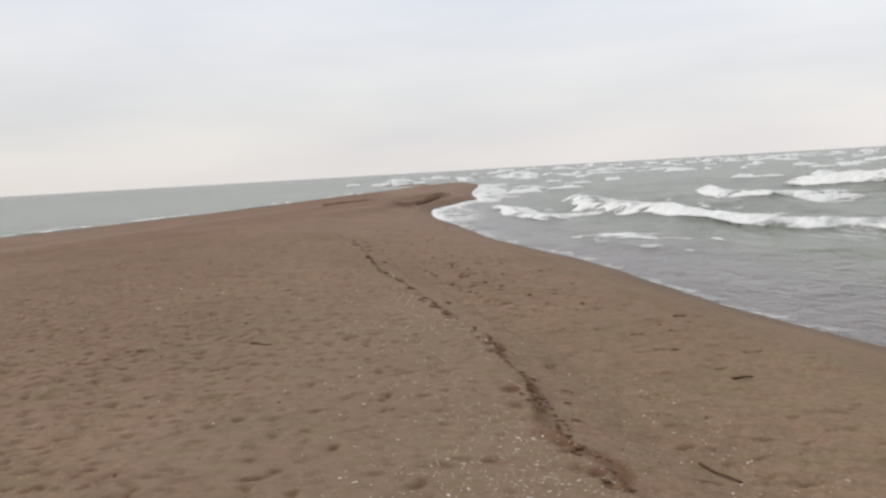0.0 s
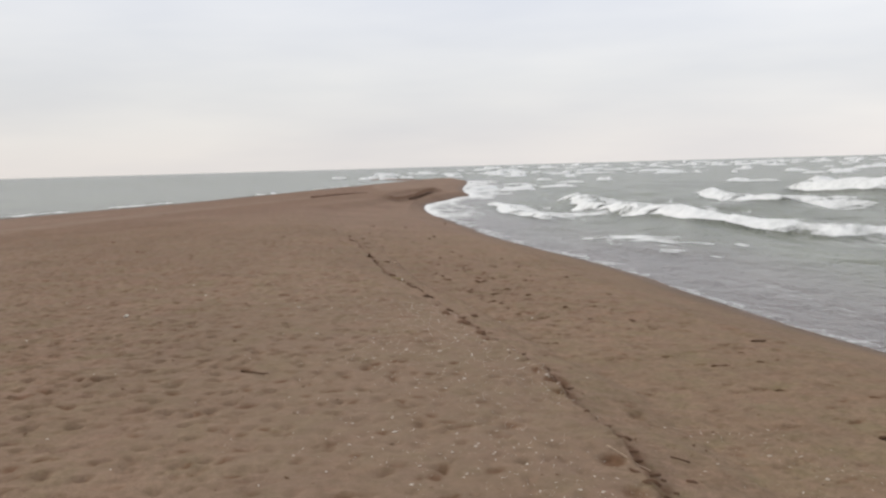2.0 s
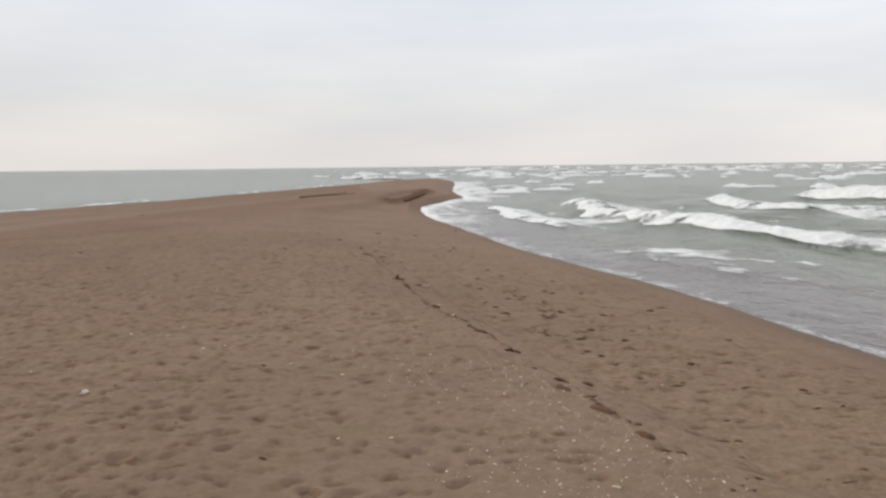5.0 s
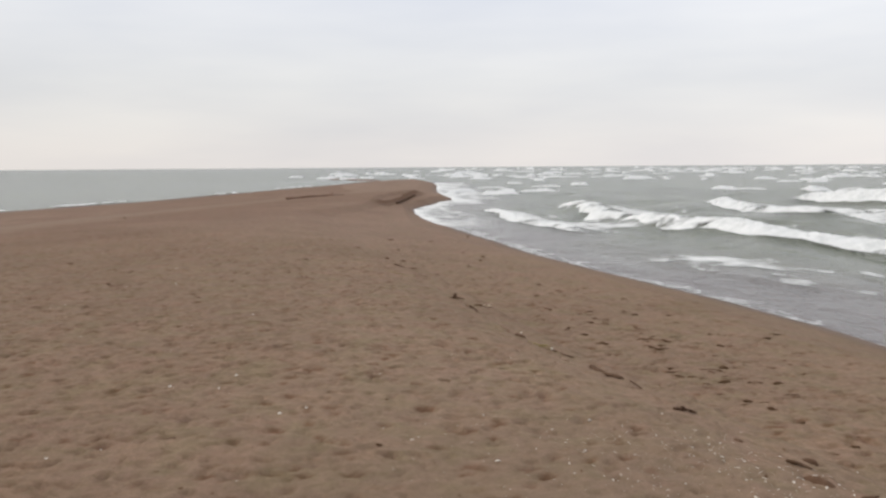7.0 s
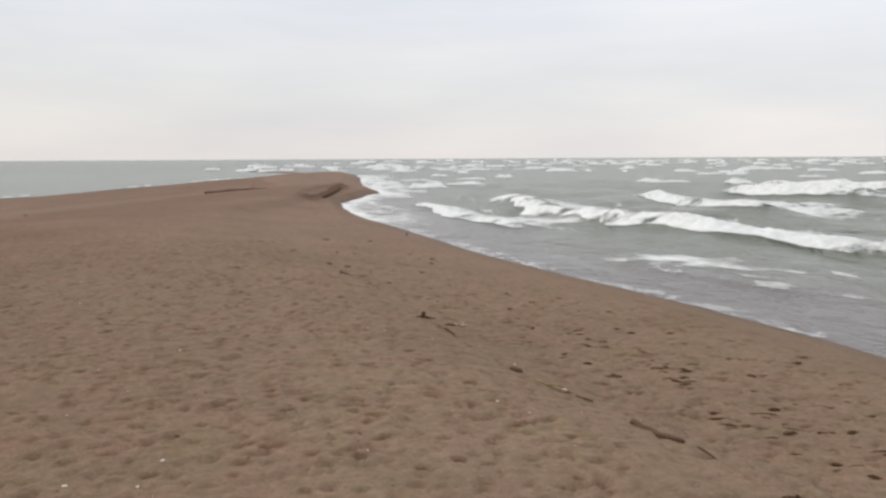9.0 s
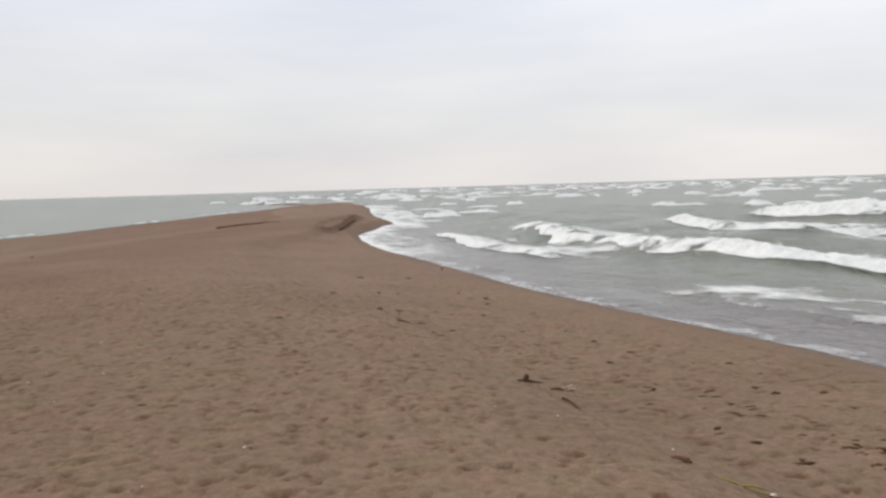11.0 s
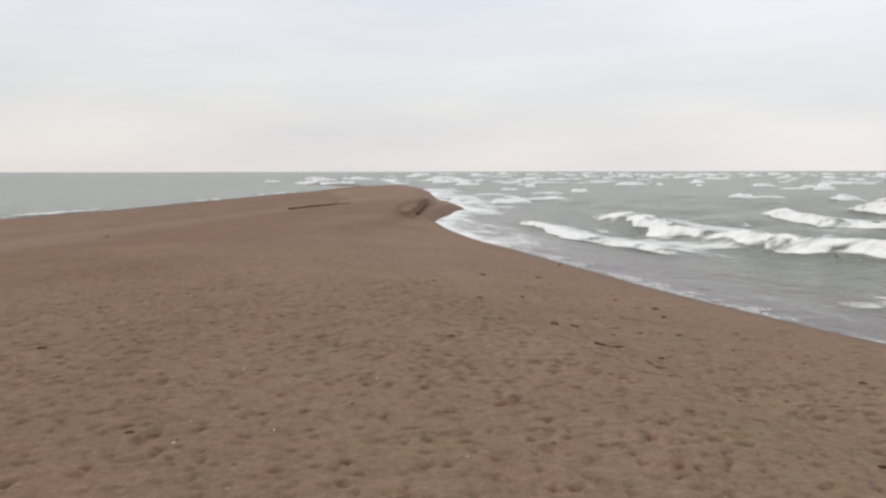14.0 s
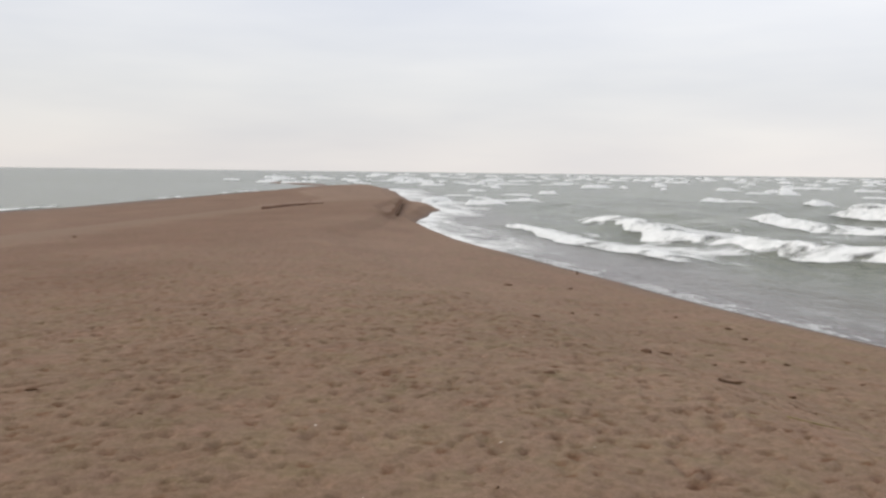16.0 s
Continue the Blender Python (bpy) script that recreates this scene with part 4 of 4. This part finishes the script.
# a long weathered log on the far side, with a thin forked limb
log = base_empty("driftwood_log", -8.75, 60.2, ground_z(-8.75, 60.2))
log.rotation_euler.z = radians(70)
tagged(log, "long reddish-brown weathered log lying on far sand", "log")
part("trunk", tube(*bar(4.8, 0.075, 0.012, 61, 16, 0.45), 10, 0.18, 61), LOG_WOOD, log).location = (-0.9, 0, 0)
part("limb", tube([(1.3, 0.0, 0.06), (2.2, -0.08, 0.07), (3.2, -0.02, 0.05), (4.3, -0.15, 0.04)], [0.045, 0.04, 0.03, 0.015], 7, 0.2, 62), LOG_WOOD, log)
part("stub", tube([(2.3, -0.08, 0.07), (2.9, 0.18, 0.16), (3.6, 0.34, 0.20)], [0.035, 0.03, 0.015], 7, 0.2, 63), LOG_WOOD, log)

# a dark trunk stranded at the foot of the scarp
tx0, ty0, tx1, ty1 = -3.70, 56.2, -2.76, 66.3
trunk_log = base_empty("stranded_log", tx0, ty0, ground_z(tx0, ty0))
tagged(trunk_log, "dark waterlogged tree trunk stranded below a sand scarp", "log")
spine = []
for k in range(15):
    q = k / 14
    x, y = tx0 + (tx1 - tx0) * q + 0.03 * math.sin(4 * q + 1), ty0 + (ty1 - ty0) * q
    spine.append((x - tx0, y - ty0, 0.64 + 0.07 * q - ground_z(tx0, ty0)))
part("trunk", tube(spine, [0.065 + 0.02 * k / 14 for k in range(15)], 11, 0.14, 64), DARK_WOOD, trunk_log)
end = Vector(spine[-1])
for k, (dx, dy, dz) in enumerate([(0.16, 0.25, 0.10), (-0.12, 0.30, 0.13)]):
    part("root", tube([end - Vector((0, 0.2, 0)), end + Vector((dx, dy, dz)) * 0.5, end + Vector((dx, dy, dz))], [0.06, 0.045, 0.02], 7, 0.25, 65 + k), DARK_WOOD, trunk_log)

tagged(seat(part("stake", tube([(0, 0, -0.05), (0.012, 0, 0.04), (0.008, 0.01, 0.09)], [0.024, 0.022, 0.012], 8, 0.2, 71), DARK_WOOD), -0.90, 34.6, 20, 0.0, (6, -8)), "short dark broken stake upright at the water's edge", "stake")

# dark scraps of leaf and bark strewn over the terrace
rng = random.Random(77)
def curled_scrap(length, width, rise, seed):
    """Two or three torn, curled strips stuck together."""
    r = random.Random(seed)
    bm = bmesh.new()
    for k in range(r.choice((2, 3))):
        n = 6
        off, sway, lift = r.uniform(-0.35, 0.35) * length, r.uniform(-0.5, 0.5) * width * 2, r.uniform(0.4, 1.0) * rise
        pts = [(off + length * (q / (n - 1) - 0.5) * 1.5, sway * math.sin(3.1 * q / (n - 1)) + (k - 1) * width * 0.8, 0.3 * width + lift * math.sin(2.8 * q / (n - 1) + 0.2)) for q in range(n)]
        tube(pts, [width * (0.25 + 0.75 * math.sin(3.1 * (q + 0.5) / n)) * r.uniform(0.6, 1.1) for q in range(n)], 6, 0.4, seed + k, bm)
    return bm


SCRAP = [part("leaf_scrap", curled_scrap(a, b, c, 80 + k), LEAF) for k, (a, b, c) in enumerate([(0.115, 0.017, 0.018), (0.08, 0.019, 0.024), (0.15, 0.013, 0.014), (0.065, 0.019, 0.02)])]
strewn = []
for x, y in terrace_spots:
    strewn.append((x, y, rng.uniform(0.5, 0.95)))
    for n in range(rng.choice((0, 1, 1, 1))):
        strewn.append((x + rng.gauss(0, 0.09), y + rng.gauss(0, 0.14), rng.uniform(0.25, 0.6)))
# a raked-up cluster of dead leaves
for n in range(12):
    strewn.append((0.23 + rng.gauss(0, 0.16), 17.2 + rng.gauss(0, 0.28), rng.uniform(0.4, 0.8)))
for k, (x, y, size) in enumerate(strewn):
    ob = SCRAP[k % 4] if k < 4 else copy_thing(SCRAP[k % 4], Matrix())
    seat(ob, x, y, rng.uniform(-35, 35), 0.003)
    size = size * (0.85 if y < 11.8 else 1.0)
    ob.scale = (size * rng.uniform(0.9, 1.3), size * rng.uniform(0.6, 1.1), size * rng.uniform(0.5, 1.0))
    tagged(ob, "dark rotting scrap of leaf or bark on damp sand", "leaf", "scraps on the terrace")

# dark bits and one curled leaf on the dry sand
for k, (x, y, size) in enumerate([(-2.14, 10.07, 0.6), (-2.46, 8.29, 0.45), (-2.91, 8.58, 0.4), (-2.60, 12.32, 0.5), (-5.04, 18.07, 0.7), (-6.57, 19.40, 0.7), (-5.46, 17.67, 0.6),
                                  (-7.27, 21.47, 0.9), (-8.19, 22.24, 0.8), (-6.81, 26.66, 1.0), (-7.75, 27.81, 1.0), (-12.9, 39.2, 1.4)]):
    ob = seat(copy_thing(SCRAP[k % 4], Matrix()), x, y, rng.uniform(-30, 30), 0.003)
    ob.scale = (size * 0.6, size * 0.6, size * 0.6)
    tagged(ob, "small dark bit of bark on dry trampled sand", "bark", "bark on the dry sand")
tagged(seat(part("leaf", lump(0.045, 0.03, 0.014, 91, 2, 0.4), BROWN_WOOD), -3.81, 12.47, 20, 0.003, (12, -10)), "curled brown dead leaf on trampled sand", "leaf")
tagged(seat(part("shell_scrap", lump(0.032, 0.018, 0.018, 92, 2, 0.6), SHELL), -3.66, 11.42, 30, 0.003, (14, -16)), "pale curled scrap of shell on trampled sand", "shell")
# small pale forked chip
splintered_wood(0.62, 9.70, -50, PALE_WOOD, "small pale forked chip on the ledge", 95, 0.11)
# shells that show singly, and fine shell grit
SHELLS = []
for k in range(3):
    bm = bmesh.new()
    rows = []
    for i in range(5):
        rad = 0.035 * (i + 1) / 5 * (0.8 + 0.2 * k)
        rows.append([bm.verts.new((math.cos(w) * rad * 1.25, math.sin(w) * rad, 0.016 - 0.016 * (i / 4) ** 2 + 0.0015 * math.cos(9 * w))) for w in [2 * math.pi * q / 14 for q in range(14)]])
    bm.faces.new(rows[0])
    for A, B in zip(rows, rows[1:]):
        for q in range(14):
            bm.faces.new((A[q], B[q], B[(q + 1) % 14], A[(q + 1) % 14]))
    under = [bm.verts.new((v.co.x * 0.93, v.co.y * 0.93, v.co.z - 0.004)) for v in rows[-1]]
    for q in range(14):
        bm.faces.new((rows[-1][q], under[q], under[(q + 1) % 14], rows[-1][(q + 1) % 14]))
    bm.faces.new(under[::-1])
    SHELLS.append(part("shell", bm, SHELL))
spots = [(-3.11, 13.10, 0.4), (-5.11, 17.90, 0.22), (-1.95, 12.1, 0.35), (-3.43, 17.56, 0.28), (-6.14, 21.10, 0.28), (-5.04, 20.74, 0.25)]
while len(spots) < 34:
    y = rng.uniform(4, 20)
    spots.append((float(along(LEDGE, y)) + rng.uniform(-5, 0.8), y, rng.uniform(0.18, 0.42)))
# a thicker belt of them behind the ledge
while len(spots) < 78:
    y = rng.uniform(11, 17.5)
    spots.append((float(along(LEDGE, y)) - 0.2 - abs(rng.gauss(0, 1.1)), y, rng.choice((0.10, 0.13, 0.17, 0.24))))
for k, (x, y, size) in enumerate(spots):
    ob = SHELLS[k] if k < 3 else copy_thing(SHELLS[k % 3], Matrix())
    seat(ob, x, y, rng.uniform(0, 360), 0.003, (rng.uniform(-25, 25), rng.uniform(-25, 25)))
    ob.scale = (size, size, size * 1.2)
    tagged(ob, "white shell half on trampled sand", "shell", "shells on the sand")


def grit(name, count, seed, mat, label, category, ahead, across, sizes):
    """Countless crumbs strewn over the sand: ahead and across give a place as distances along and from the ledge."""
    r = np.random.default_rng(seed)
    co, quads = [], []
    base = np.array([(-1, -0.6, 0), (1, -0.5, 0), (0.8, 0.7, 0), (-0.7, 0.6, 0), (-0.6, -0.3, 0.5), (0.6, -0.3, 0.6), (0.5, 0.4, 0.5), (-0.4, 0.4, 0.6)])
    faces = np.array([(3, 2, 1, 0), (4, 5, 6, 7), (0, 1, 5, 4), (1, 2, 6, 5), (2, 3, 7, 6), (3, 0, 4, 7)])
    while len(co) < count:
        y, off = ahead(r), across(r)
        if r.random() < 0.06:
            y, off = r.uniform(3, 26), r.uniform(-7, 1.2)
        elif r.random() < 0.12:
            y, off = r.uniform(3.5, 8.5), r.uniform(0.1, 1.6)
        x = float(along(LEDGE, y)) + off
        if fractal(np.array(x * 0.9), np.array(y * 0.9), 106 + seed, 3) < r.uniform(-0.55, 0.35):
            continue
        size = r.choice(sizes, p=[0.50, 0.33, 0.14, 0.03])
        w = r.uniform(0, 6.28)
        c, s = math.cos(w), math.sin(w)
        b = base * size * np.array([r.uniform(0.8, 1.9), r.uniform(0.5, 1.0), r.uniform(0.4, 1.0)]) * r.uniform(0.75, 1.25, (8, 1))
        q = np.stack([b[:, 0] * c - b[:, 1] * s + x, b[:, 0] * s + b[:, 1] * c + y, b[:, 2] + ground_z(x, y) - 0.001], -1)
        quads.append(faces + 8 * len(co))
        co.append(q)
    ob = mesh_object(name, np.concatenate(co), np.concatenate(quads), mat)
    ob.data.polygons.foreach_set("use_smooth", np.zeros(len(ob.data.polygons), bool))
    return tagged(ob, label, category, kind="stuff")


grit("shell_grit", 7500, 5, SHELL, "fine white shell grit scattered over the sand", "shell grit",
     lambda r: 3.0 + 10.0 * r.random() ** 1.8, lambda r: -abs(r.normal(0.0, 0.95)) + 0.05, [0.003, 0.0045, 0.007, 0.011])
grit("bark_crumbs", 3500, 9, LEAF, "fine dark crumbs of bark scattered over the sand", "bark crumbs",
     lambda r: 3.0 + 14 * r.random() ** 1.2, lambda r: r.uniform(-6.5, 2.5), [0.003, 0.005, 0.008, 0.014])
